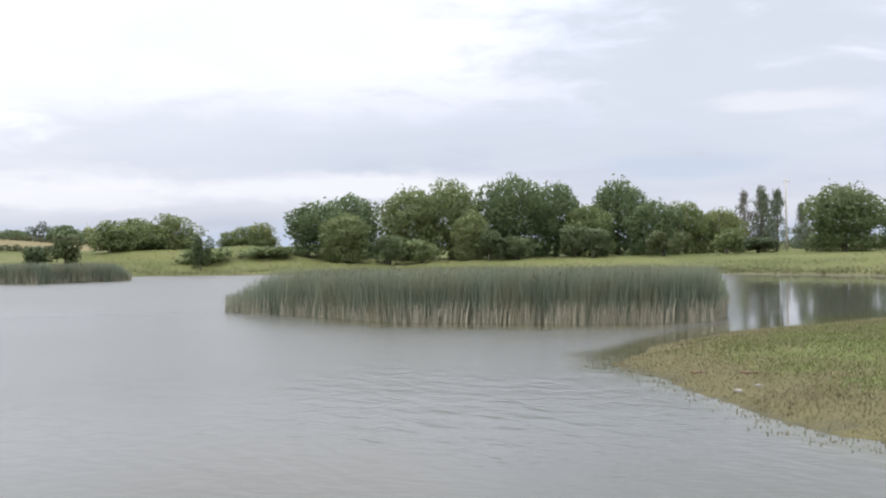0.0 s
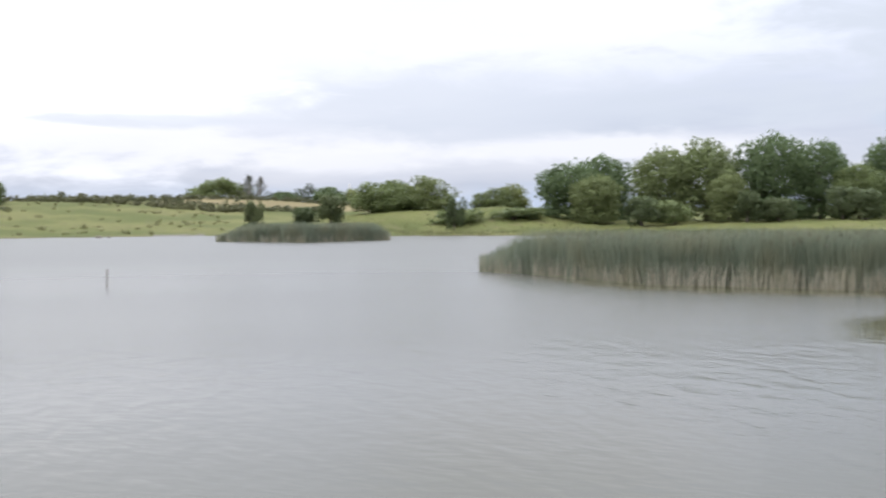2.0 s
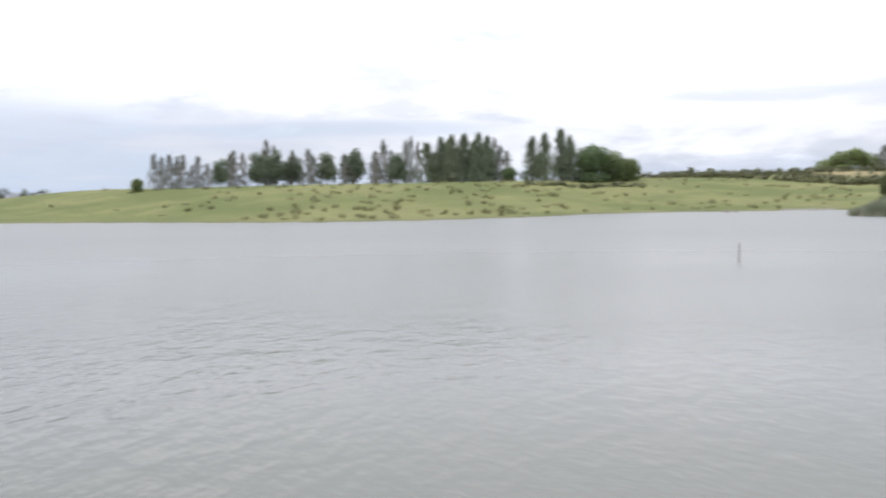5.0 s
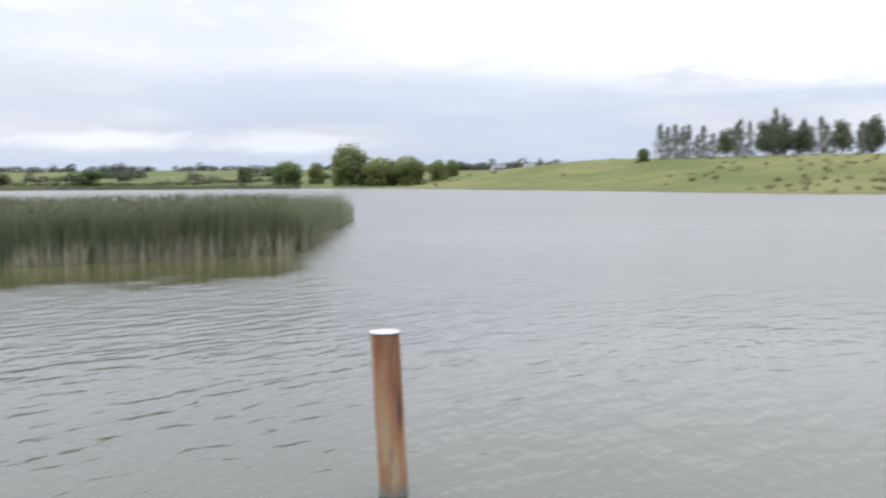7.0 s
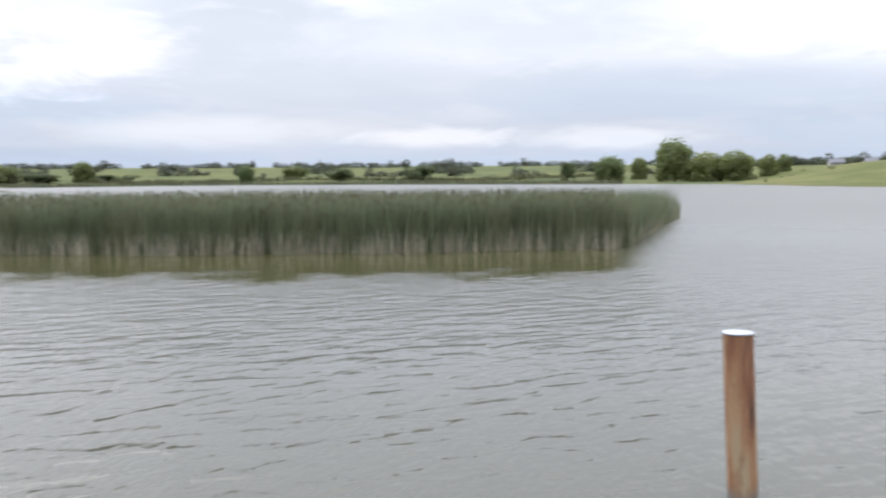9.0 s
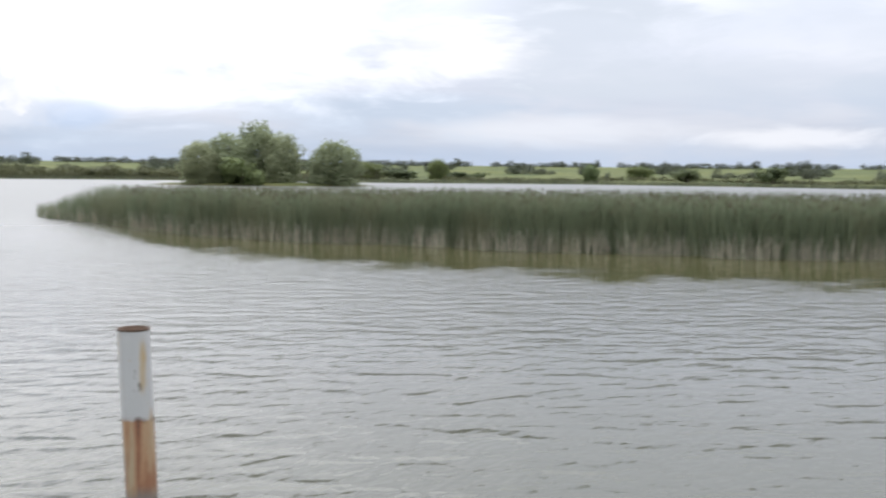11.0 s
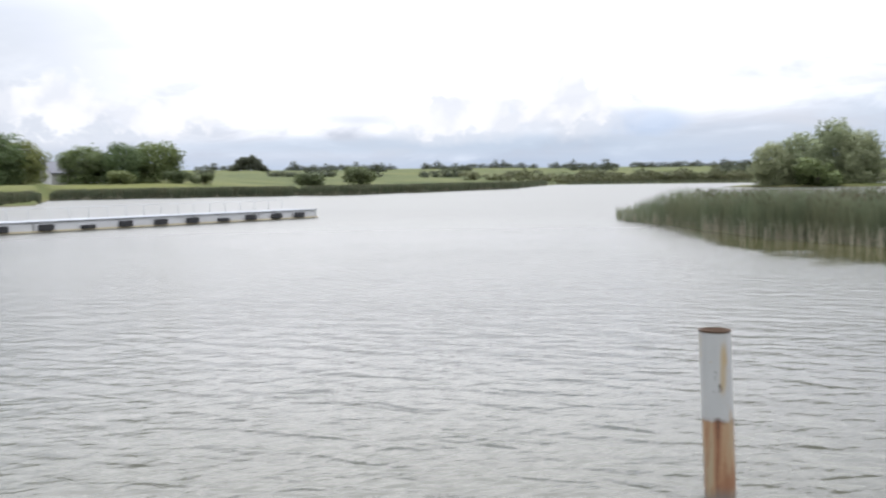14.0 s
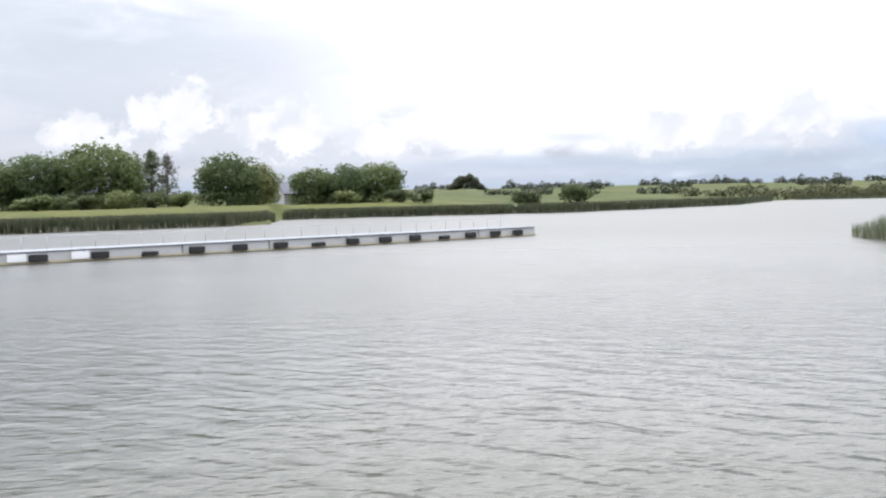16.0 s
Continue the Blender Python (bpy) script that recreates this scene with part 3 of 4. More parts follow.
strips = np.maximum(lee(BED_SOUTH, Aw, Dw, 7.6), lee(BED_EAST, Aw, Dw, 2.4))
inlet = smooth(14.0, 17.0, Aw) * smooth(60, 50, Aw) * smooth(28, 33, Dw)
shoal = smooth(6.0, 9.0, Aw) * smooth(60, 50, Aw) * smooth(0.0, 1.5, Dw - table(SPIT_FRONT, Aw) + 1.6) * smooth(3.0, 0.0, Dw - table(SPIT_BACK, Aw) - 2)
calm_w = np.maximum(strips, np.maximum(1.0 * inlet, 0.85 * shoal))
# where the water colour carries shoal weed and the reeds' painted reflection
edge_tint_w = np.maximum(strips, 0.8 * shoal)
for name, values in (("calm", calm_w), ("weed", edge_tint_w)):
    me.attributes.new(name, "FLOAT", "POINT").data.foreach_set("value", values.astype(np.float32).ravel())
me.polygons.foreach_set("use_smooth", np.ones(len(me.polygons), dtype=bool))
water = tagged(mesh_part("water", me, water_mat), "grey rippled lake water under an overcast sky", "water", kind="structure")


# ---- blades: reeds, rushes, grass ----
def blades_mesh(name, base, height, width, lean, rng, tip=0.25, curve=0.35):
    """Upright tapering blades, each of two quads; base (n, 3), the rest (n,)."""
    n = len(base)
    turn = rng.uniform(0, math.pi, n)
    side = np.stack([np.cos(turn), np.sin(turn), np.zeros(n)], 1) * (width / 2)[:, None]
    way = rng.normal(0.0, 1.0, (n, 2)) * lean[:, None] + np.array([0.35, 0.2]) * lean[:, None]
    out = np.concatenate([way * height[:, None], np.zeros((n, 1))], 1)
    up = np.array([0, 0, 1.0])
    mid = base + out * curve + up * (height * 0.55)[:, None]
    top = base + out + up * (height * np.sqrt(np.maximum(1 - (way ** 2).sum(1), 0.3)))[:, None]
    v = np.stack([base - side, base + side, mid + side * 0.8, mid - side * 0.8, top + side * tip, top - side * tip], 1)
    me = bpy.data.meshes.new(name)
    me.vertices.add(n * 6)
    me.vertices.foreach_set("co", v.astype(np.float32).ravel())
    k0 = (np.arange(n, dtype=np.int32) * 6)[:, None]
    loops = np.concatenate([k0 + np.array([[0, 1, 2, 3]]), k0 + np.array([[3, 2, 4, 5]])], 1).astype(np.int32)
    me.loops.add(n * 8)
    me.loops.foreach_set("vertex_index", loops.ravel())
    me.polygons.add(n * 2)
    me.polygons.foreach_set("loop_start", np.arange(n * 2, dtype=np.int32) * 4)
    me.update(calc_edges=True)
    return me


def polar_xyz(az, d, z):
    return np.stack([np.sin(np.radians(az)) * d, np.cos(np.radians(az)) * d, z], 1)


def reed_bed(front, back, tall, count, label, width=0.022, dead=0.42, seed=1, floor=-0.1, edge=0.40, heads=0.10, taper=2.0, blunt=None, mat=None):
    """A bed of reeds between two lines given by bearing: green stems, dead stalks along the edge, a few brown heads."""
    rng = np.random.default_rng(seed)
    a0, a1 = front[0][0], front[-1][0]

    def spread(n, to_edge):
        az = rng.uniform(a0, a1, n * 3)
        f, b = table(front, az), table(back, az)
        keep = rng.uniform(0, 1, n * 3) * (b - f).max() < np.maximum(b - f, 2.5)
        az, f, b = az[keep][:n], f[keep][:n], b[keep][:n]
        u = rng.uniform(0, 1, len(az))
        near = rng.uniform(0, 1, len(az)) < to_edge
        depth = np.where(near, np.minimum(rng.exponential(0.9, len(az)), b - f), u * (b - f))
        d = f + depth
        x, y = np.sin(np.radians(az)) * d, np.cos(np.radians(az)) * d
        d = d + 0.5 * wobble(x, y, 1.9, seed) + 0.35 * wobble(x, y, 0.63, seed * 2) + rng.normal(0, 0.12, len(az))
        return az, d

    thing = new("reed_bed")
    az, d = spread(count, edge)
    pos = polar_xyz(az, d, np.full(len(az), floor))
    # the outermost bearings are lower and thinner
    end = np.minimum(smooth(a0 - 0.4, a0 + taper, az), smooth(a1 + 0.3, a1 - (blunt or taper * 0.5), az)) * 0.66 + 0.34
    clump = 1 + 0.05 * wobble(pos[:, 0], pos[:, 1], 1.1) + 0.04 * wobble(pos[:, 0], pos[:, 1], 3.3)
    h = (tall * rng.uniform(0.66, 1.04, len(az)) * clump * end) - floor
    mesh_part("stems", blades_mesh("stems", pos, h, width * rng.uniform(0.7, 1.3, len(az)), rng.uniform(0.04, 0.15, len(az)), rng), mat or reed_green, thing)
    n = int(count * dead)
    az, d = spread(n, 0.85)
    patchy = wobble(az * 5.3, d, 1.9, seed) + 0.6 * wobble(az * 17, d, 1.1, seed) + rng.normal(0, 0.55, len(az)) > -0.30
    az, d = az[patchy], d[patchy] - 0.25
    pos = polar_xyz(az, d, np.full(len(az), floor))
    h = tall * rng.uniform(0.12, 0.50, len(az)) ** 1.1 - floor
    mesh_part("dead_stalks", blades_mesh("dead_stalks", pos, h, width * rng.uniform(0.7, 1.4, len(az)), np.full(len(az), 0.12), rng), reed_dead, thing, "bleached dead stalks")
    if heads:
        n = int(count * heads)
        az, d = spread(n, 0.1)
        inner = (az > a0 + taper * 1.2) & (az < a1 - taper)
        az, d = az[inner], d[inner]
        pos = polar_xyz(az, d, tall * rng.uniform(0.58, 0.91, len(az)))
        mesh_part("flower_heads", blades_mesh("flower_heads", pos, np.full(len(az), 0.16), np.full(len(az), width * 2.3), np.full(len(az), 0.3), rng), reed_brown, thing, "brown flower heads")
    return tagged(thing, label, "reeds", kind="stuff")


reed_bed(BED_SOUTH, [(-135, 63), (-80, 61)], 1.80, 52000, "tall green reeds in dense bed, pale dead stalks at waterline", 0.024, seed=3, heads=0.25, dead=0.30, taper=3.5, blunt=0.5, mat=reed_olive)
reed_bed(BED_EAST, [(-12, 54), (15.4, 56)], 2.02, 30000, "grey-green reeds in long bed, bleached stalks at waterline", 0.024, seed=5, taper=3.2, blunt=0.8)
reed_bed([(-26.6, 131), (-21.6, 119), (-17.0, 130)], [(-26.6, 136), (-17, 138)], 2.35, 9000, "small dark green reed island near the far bank", 0.06, dead=0.2, seed=7)
for a0, a1, n, seed in ((-137.5, -112, 5000, 14), (-112, -84, 5000, 15), (-165.5, -152.5, 8000, 11), (-152.5, -138.6, 8000, 12), (-186.0, -165.9, 12000, 13)):
    steps = [a0 + (a1 - a0) * s / 8 for s in range(9)]
    reed_bed([(s, float(shore(s)) - 3.0) for s in steps], [(s, float(shore(s)) + 6) for s in steps], 1.65 if a0 < -138 else 1.2, n, "dark olive-brown reed fringe along the lake shore", 0.09, dead=0.12, seed=seed, heads=0.25, taper=0.4, mat=reed_dark)


def tufts(rng, az, d, count, tall, width, spread):
    """Tussocks: count blades round each place."""
    n = len(az)
    base = polar_xyz(az, d, ground_height(az, d) - 0.05)
    base = np.repeat(base, count, 0) + np.concatenate([rng.normal(0, spread, (n * count, 2)), np.zeros((n * count, 1))], 1)
    size = np.repeat(rng.uniform(0.55, 1.25, n), count)
    return base, tall * size * rng.uniform(0.5, 1.0, n * count), np.full(n * count, width), np.full(n * count, 0.45)


rng = np.random.default_rng(21)
az = rng.uniform(-79, -26, 5000)
d = shore(az) + rng.uniform(4, 105, 5000)
x, y = np.sin(np.radians(az)) * d, np.cos(np.radians(az)) * d
keep = 0.35 * wobble(x, y, 4.0, 1.0) + 0.45 * wobble(x, y, 15.0, 3.0) + rng.normal(0, 0.7, 5000) - 0.6 * smooth(-58, -66, az) > 1.05
b, h, w, l = tufts(rng, az[keep], d[keep], 24, 0.95, 0.10, 0.34)
tagged(mesh_part("rush_tussocks", blades_mesh("rush_tussocks", b, h, w, l, rng), rush_mat), "brownish rush tussocks dotted over the grassy hillside", "rushes", kind="stuff")
az = rng.uniform(9.0, 27, 120000)
d = np.sqrt(rng.uniform(13.5 ** 2, 46 ** 2, 120000))
x, y = np.sin(np.radians(az)) * d, np.cos(np.radians(az)) * d
g = ground_height(az, d)
patch = 0.6 * wobble(x, y, 1.6) + 0.6 * wobble(x, y, 0.5, 2.0)
keep = (g > 0.01) & (rng.uniform(0, 1, 120000) < 0.5 + 0.5 * smooth(0.06, 0.24, g) + 0.45 * patch)
dry = (rng.uniform(0, 1, 120000) > smooth(0.16, 0.32, g + 0.09 * patch))
tall = 1 + 0.7 * np.clip(wobble(x, y, 0.8, 5.0), 0, 1)
for name, mat, pick, low, high, label in (("grass", blade_mat, keep & ~dry, 0.05, 0.13, "short green grass on the muddy spit"), ("dry_grass", dry_blade, keep & dry, 0.03, 0.09, "sparse brownish grass on the spit's muddy edge")):
    pos = polar_xyz(az[pick], d[pick], g[pick] - 0.02)
    n = len(pos)
    tagged(mesh_part(name, blades_mesh(name, pos, tall[pick] * rng.uniform(low, high, n), np.full(n, 0.022), np.full(n, 0.5), rng), mat), label, "grass", kind="stuff")
# marsh grass that stands in the shoal round the spit and towards the reeds
az = rng.uniform(7.5, 27, 60000)
d = np.sqrt(rng.uniform(13.5 ** 2, 46 ** 2, 60000))
x, y = np.sin(np.radians(az)) * d, np.cos(np.radians(az)) * d
off = np.minimum(d - table(SPIT_FRONT, az), table(SPIT_BACK, az) - d) + 0.9 * wobble(x, y, 0.7, 3.0) + rng.normal(0, 0.5, 60000)
keep = (off > -0.7) & (off < 1.5)
pos = polar_xyz(az[keep], d[keep], np.full(keep.sum(), -0.06))
n = len(pos)
tagged(mesh_part("marsh_grass", blades_mesh("marsh_grass", pos, rng.uniform(0.065, 0.10, n), np.full(n, 0.03), np.full(n, 0.45), rng), reed_material("marsh_grass", (0.080, 0.074, 0.034), (0.130, 0.114, 0.056), (0.100, 0.104, 0.038))), "olive marsh grass standing in the shallows", "grass", kind="stuff")
az = rng.uniform(-22, 27, 30000)
d = shore(az) + rng.exponential(14, 30000) + 0.5
x, y = np.sin(np.radians(az)) * d, np.cos(np.radians(az)) * d
keep = 0.6 * wobble(x, y, 3.0, 4.0) + 0.6 * wobble(x, y, 9.0, 5.0) + rng.normal(0, 0.4, 30000) > 0.0
az, d = az[keep], d[keep]
pos = polar_xyz(az, d, ground_height(az, d) - 0.05)
tagged(mesh_part("rough_grass", blades_mesh("rough_grass", pos, rng.uniform(0.15, 0.42, len(az)), np.full(len(az), 0.10), np.full(len(az), 0.35), rng), reed_material("rough_grass", (0.062, 0.070, 0.025), (0.112, 0.110, 0.048), (0.105, 0.096, 0.042))), "rough uncut grass along the far bank", "grass", kind="stuff")


# ---- trees ----
def trunk_mesh(rng, height, radius, limbs, spread, lean=0.03):
    bm = bmesh.new()
    pts = [(lean * s * rng.normal(), lean * s * rng.normal(), height * s) for s in (0, 0.33, 0.66, 1.0)]
    tube(bm, pts, [radius * 1.25, radius, radius * 0.7, radius * 0.3], 7)
    for _ in range(limbs):
        s = rng.uniform(0.3, 0.85)
        u = rng.uniform(0, 2 * math.pi)
        r = spread * rng.uniform(0.5, 1.0) * (1.2 - s)
        z = height * s
        tube(bm, [(0, 0, z), (math.cos(u) * r * 0.5, math.sin(u) * r * 0.5, z + 0.06), (math.cos(u) * r, math.sin(u) * r, z + rng.uniform(0.08, 0.2))], [radius * 0.45, radius * 0.3, radius * 0.1], 5)
    return bm


MODELS = {}


def model(kind, name, label, category, crown, mat, trunk, wood=bark):
    """A tree of height 1 and width 1, out of sight under the ground until it is copied."""
    thing = new(name)
    tr = part("trunk", trunk, wood, thing)
    cr = mesh_part("crown", crown, mat, thing)
    tagged(thing, label, category)
    MODELS.setdefault(kind, []).append(thing)


def broad_lobes(rng, n, low=0.22):
    """Many blobs over a domed crown; the whole is 1 wide and 1 high."""
    mid = 0.5 + low * 0.4
    out = [(0, 0, mid, 0.34, 0.40), (0.08, -0.06, mid - 0.16, 0.34, 0.26), (-0.09, 0.05, mid - 0.12, 0.32, 0.28)]
    for t in range(n):
        u, s = t * 2.39996 + rng.normal(0, 0.25), (t + rng.uniform(0, 1)) / n
        up = 1 - 1.75 * s
        ring = math.sqrt(max(0.0, 1 - up * up))
        r = rng.uniform(0.66, 1.04)
        k0 = rng.uniform(0.095, 0.155)
        out.append((math.cos(u) * ring * 0.375 * r, math.sin(u) * ring * 0.375 * r, max(low + 0.05, mid + up * (0.88 - mid) * r), k0, k0 * rng.uniform(0.75, 1.0)))
    if low < 0.2:  # boughs that hang to the ground
        for t in range(13):
            u, r, k0 = t * 0.483 + rng.uniform(0, 0.3), rng.uniform(0.20, 0.35), rng.uniform(0.10, 0.15)
            out.append((math.cos(u) * r, math.sin(u) * r, rng.uniform(0.09, 0.22), k0, k0))
    return out


TREE_KINDS = {
    "broad": ("broadleaf_tree", "rounded green broadleaf tree in full leaf", leaf_mid, 0.08),
    "dark": ("broadleaf_tree", "dense dark green broadleaf tree", leaf_dark, 0.08),
    "light": ("broadleaf_tree", "light yellowish-green broadleaf tree", leaf_light, 0.05),
    "willow": ("willow_tree", "grey-green willow on a small lake island", leaf_willow, 0.04),
}
for kind, (name, label, mat, low) in TREE_KINDS.items():
    for v in range(3):
        rng = np.random.default_rng(100 + 10 * len(MODELS) + v)
        pts, out = lobe_points(rng, broad_lobes(rng, 42 + 4 * v, low), 12500)
        pts[:, 2] = np.maximum(pts[:, 2], 0.03)
        model(kind, name, label, "tree", quads_mesh("crown", leaves(rng, pts, 0.0194), out), mat, trunk_mesh(rng, 0.75, 0.028, 7, 0.4))
# trees of the far shore, in coarser sprays, and dense pines with a rounded head
for kind, source, low, label in (("broad_far", "broad", 0.08, "rounded green tree on the far shore"), ("dark_far", "dark", 0.08, "dense dark green tree on the far shore"), ("round_far", "broad", 0.10, "tall round-headed green tree on the far shore")):
    for v in range(2):
        rng = np.random.default_rng(180 + 3 * len(MODELS) + v)
        pts, out = lobe_points(rng, broad_lobes(rng, 30 + 4 * v, low), 5000)
        pts[:, 2] = np.maximum(pts[:, 2], 0.03)
        model(kind, "broadleaf_tree", label, "tree", quads_mesh("crown", leaves(rng, pts, 0.031), out), TREE_KINDS[source][2], trunk_mesh(rng, 0.75, 0.028, 7, 0.4))
for v in range(2):
    rng = np.random.default_rng(240 + v)
    lobes = [(0.1 * rng.normal(), 0.1 * rng.normal(), 0.3 + 0.55 * t / 15, (0.30 - 0.16 * (t / 15) ** 2) * rng.uniform(0.75, 1.05), 0.13) for t in range(16)]
    lobes += [(0.22 * math.cos(t * 2.4), 0.22 * math.sin(t * 2.4), 0.18 + 0.5 * t / 12, rng.uniform(0.16, 0.24), 0.12) for t in range(12)]
    pts, out = lobe_points(rng, lobes, 6500)
    model("scots", "pine_tree", "dense dark green pine with rounded head on the hill", "tree", quads_mesh("crown", leaves(rng, pts, 0.026), out), needles, trunk_mesh(rng, 0.9, 0.03, 8, 0.3, 0.01))
for kind, label, mat in (("bush", "low dark green bush", bush_leaf), ("bush_light", "low light green bush", leaf_light)):
    for v in range(2):
        rng = np.random.default_rng(300 + v + 5 * len(MODELS))
        lobes = [(rng.uniform(-0.33, 0.33), rng.uniform(-0.33, 0.33), rng.uniform(0.25, 0.72), rng.uniform(0.14, 0.24), rng.uniform(0.2, 0.28)) for _ in range(12)]
        pts, out = lobe_points(rng, lobes, 2300)
        pts[:, 2] = np.maximum(pts[:, 2], 0.02)
        model(kind, "bush", label, "bush", quads_mesh("crown", leaves(rng, pts, 0.042), out), mat, trunk_mesh(rng, 0.5, 0.04, 4, 0.4))


for v in range(3):
    rng = np.random.default_rng(350 + v)
    lobes = []
    for t in range(16):
        u, r, k0 = t * 2.4, rng.uniform(0.2, 0.38), rng.uniform(0.12, 0.17)
        lobes.append((math.cos(u) * r, math.sin(u) * r, rng.uniform(0.06, 0.30), k0, k0))
    for _ in range(34):
        u, r = rng.uniform(0, 2 * math.pi), 0.36 * math.sqrt(rng.uniform(0, 1))
        top = 0.80 * math.sqrt(1 - (r / 0.46) ** 2)
        k0 = rng.uniform(0.11, 0.17)
        lobes.append((math.cos(u) * r, math.sin(u) * r, top * rng.uniform(0.15, 1.0), k0, k0 * 1.1))
    pts, out = lobe_points(rng, lobes, 10500)
    pts[:, 2] = np.maximum(pts[:, 2], 0.02)
    model("thicket", "broadleaf_tree", "low spreading green tree with foliage down to the grass", "tree", quads_mesh("crown", leaves(rng, pts, 0.0210), out), leaf_mid, trunk_mesh(rng, 0.6, 0.03, 6, 0.4))


def pine_points(rng, count, low, thin):
    """Whorls of branches round a straight stem, ragged and gappy."""
    out = []
    tiers = 11
    for t in range(tiers):
        s = t / (tiers - 1)
        z = low + (0.97 - low) * s
        reach = (0.46 * (1 - s ** 1.7) + 0.07) * rng.uniform(0.6, 1.2)
        for _ in range(7):
            if rng.uniform() < thin:
                continue
            u = rng.uniform(0, 2 * math.pi)
            m = int(count / tiers / 7)
            r = reach * rng.uniform(0.1, 1.0, m) ** 0.7
            out.append(np.stack([np.cos(u) * r + rng.normal(0, 0.05, m), np.sin(u) * r + rng.normal(0, 0.05, m), z + 0.06 * r + rng.normal(0, 0.042, m)], 1))
    return np.concatenate(out)


for kind, label, mat, thin, low, wood in (("pine", "dark green spruce with ragged branches and bare lower stem", needles, 0.10, 0.03, bark), ("bare", "thin half-bare spruce with pale stem", needles_bare, 0.30, 0.05, pale_bark)):
    for v in range(3):
        rng = np.random.default_rng(400 + v + 5 * len(MODELS))
        pts = pine_points(rng, 4300 if kind == "pine" else 2900, low, thin)
        bm = trunk_mesh(rng, 0.99, 0.034, 12, 0.3, 0.008)
        model(kind, "spruce_tree", label, "tree", quads_mesh("crown", leaves(rng, pts, 0.029, 0.7)), mat, bm, wood)
used = set()


def plant(kind, az, d, wide, top, group=""):
    """Stands a tree at a bearing and distance: its crown's width, and the height of its top over the water."""
    made = MODELS[kind]
    k0 = int(abs(az) * 10) % len(made)
    foot = on_ground(az, d, 0.15)
    high = top - foot.z
    wide, high = wide * (1.1 if kind == "pine" else 1.0), high * (0.97 if kind in ("broad", "dark", "light", "willow") else 1.0)
    m = Matrix.Translation(foot) @ Matrix.Rotation(az * 1.7, 4, "Z") @ Matrix.Diagonal((wide * 1.15, wide * 1.15, high * 1.05, 1))
    if (kind, k0) not in used:
        used.add((kind, k0))
        thing = made[k0]
        thing.matrix_basis = m
        made[k0] = thing
    else:
        # a copy takes its scale from m alone
        src = made[k0]
        keep = src.matrix_basis.copy()
        src.matrix_basis = Matrix.Identity(4)
        thing = copy_thing(src, m)
        src.matrix_basis = keep
    return tagged(thing, group=group)


EAST_TREES = [
    ("thicket", -17.4, 205, 13.6, 11.3),
    ("thicket", -15.0, 208, 13.1, 12.3),
    ("thicket", -16.5, 214, 12.7, 11.3),
    ("thicket", -11.1, 205, 9.3, 9.3),
    ("thicket", -10.1, 208, 6.9, 10.5),
    ("dark", -6.8, 195, 14.0, 13.7),
    ("dark", -5.1, 200, 12.0, 15.3),
    ("light", -5.5, 186, 9.6, 10.9),
    ("light", -1.9, 190, 11.3, 16.1),
    ("light", 0.5, 192, 13.0, 17.1),
    ("light", 1.6, 184, 7.3, 10.9),
    ("dark", 3.9, 190, 12.9, 18.0),
    ("dark", 6.3, 194, 11.6, 16.7),
    ("broad", 8.2, 190, 9.1, 12.1),
    ("dark", 9.8, 200, 10.7, 17.9),
    ("dark", 11.7, 192, 10.3, 12.9),
    ("broad", 13.4, 200, 9.6, 12.6),
    ("broad", 15.3, 205, 9.0, 11.5),
    ("dark", 21.5, 190, 14.4, 15.0),
    ("dark", 24.7, 200, 12.0, 12.6),
    ("dark", 27.2, 195, 13.6, 14.1),
]
EAST_PINES = [
    ("bare", -24.8, 418, 8.8, 20.0),
    ("bare", -24.2, 420, 7.3, 19.4),
    ("bare", 16.5, 225, 6.0, 14.4),
    ("pine", 17.4, 228, 5.8, 15.4),
    ("pine", 18.2, 226, 5.2, 14.6),
    ("pine", 19.4, 235, 3.7, 12.3),
]
EAST_SHRUBS = [
    ("bush", -13.4, 172, 3.0, 6.6),
    ("bush", -24.6, 190, 3.3, 6.5),
    ("bush", -20.3, 188, 5.9, 7.3),
    ("bush", -21.7, 190, 6.0, 5.2),
    ("bush_light", -13.0, 180, 9.4, 4.7),
    ("bush_light", -10.0, 184, 9.6, 4.9),
    ("bush", 8.5, 180, 6.3, 7.2),
    ("bush", 12.2, 180, 6.3, 6.7),
    ("bush_light", 15.6, 190, 5.3, 7.5),
    ("bush", 17.2, 196, 8.2, 5.4),
    ("bush", -3.0, 178, 6.2, 6.5),
    ("bush_light", -1.2, 180, 6.3, 6.0),
    ("bush", 4.2, 181, 6.3, 6.0),
    ("bush", 7.4, 183, 5.1, 7.9),
    ("bush", 2.6, 180, 5.0, 7.2),
]
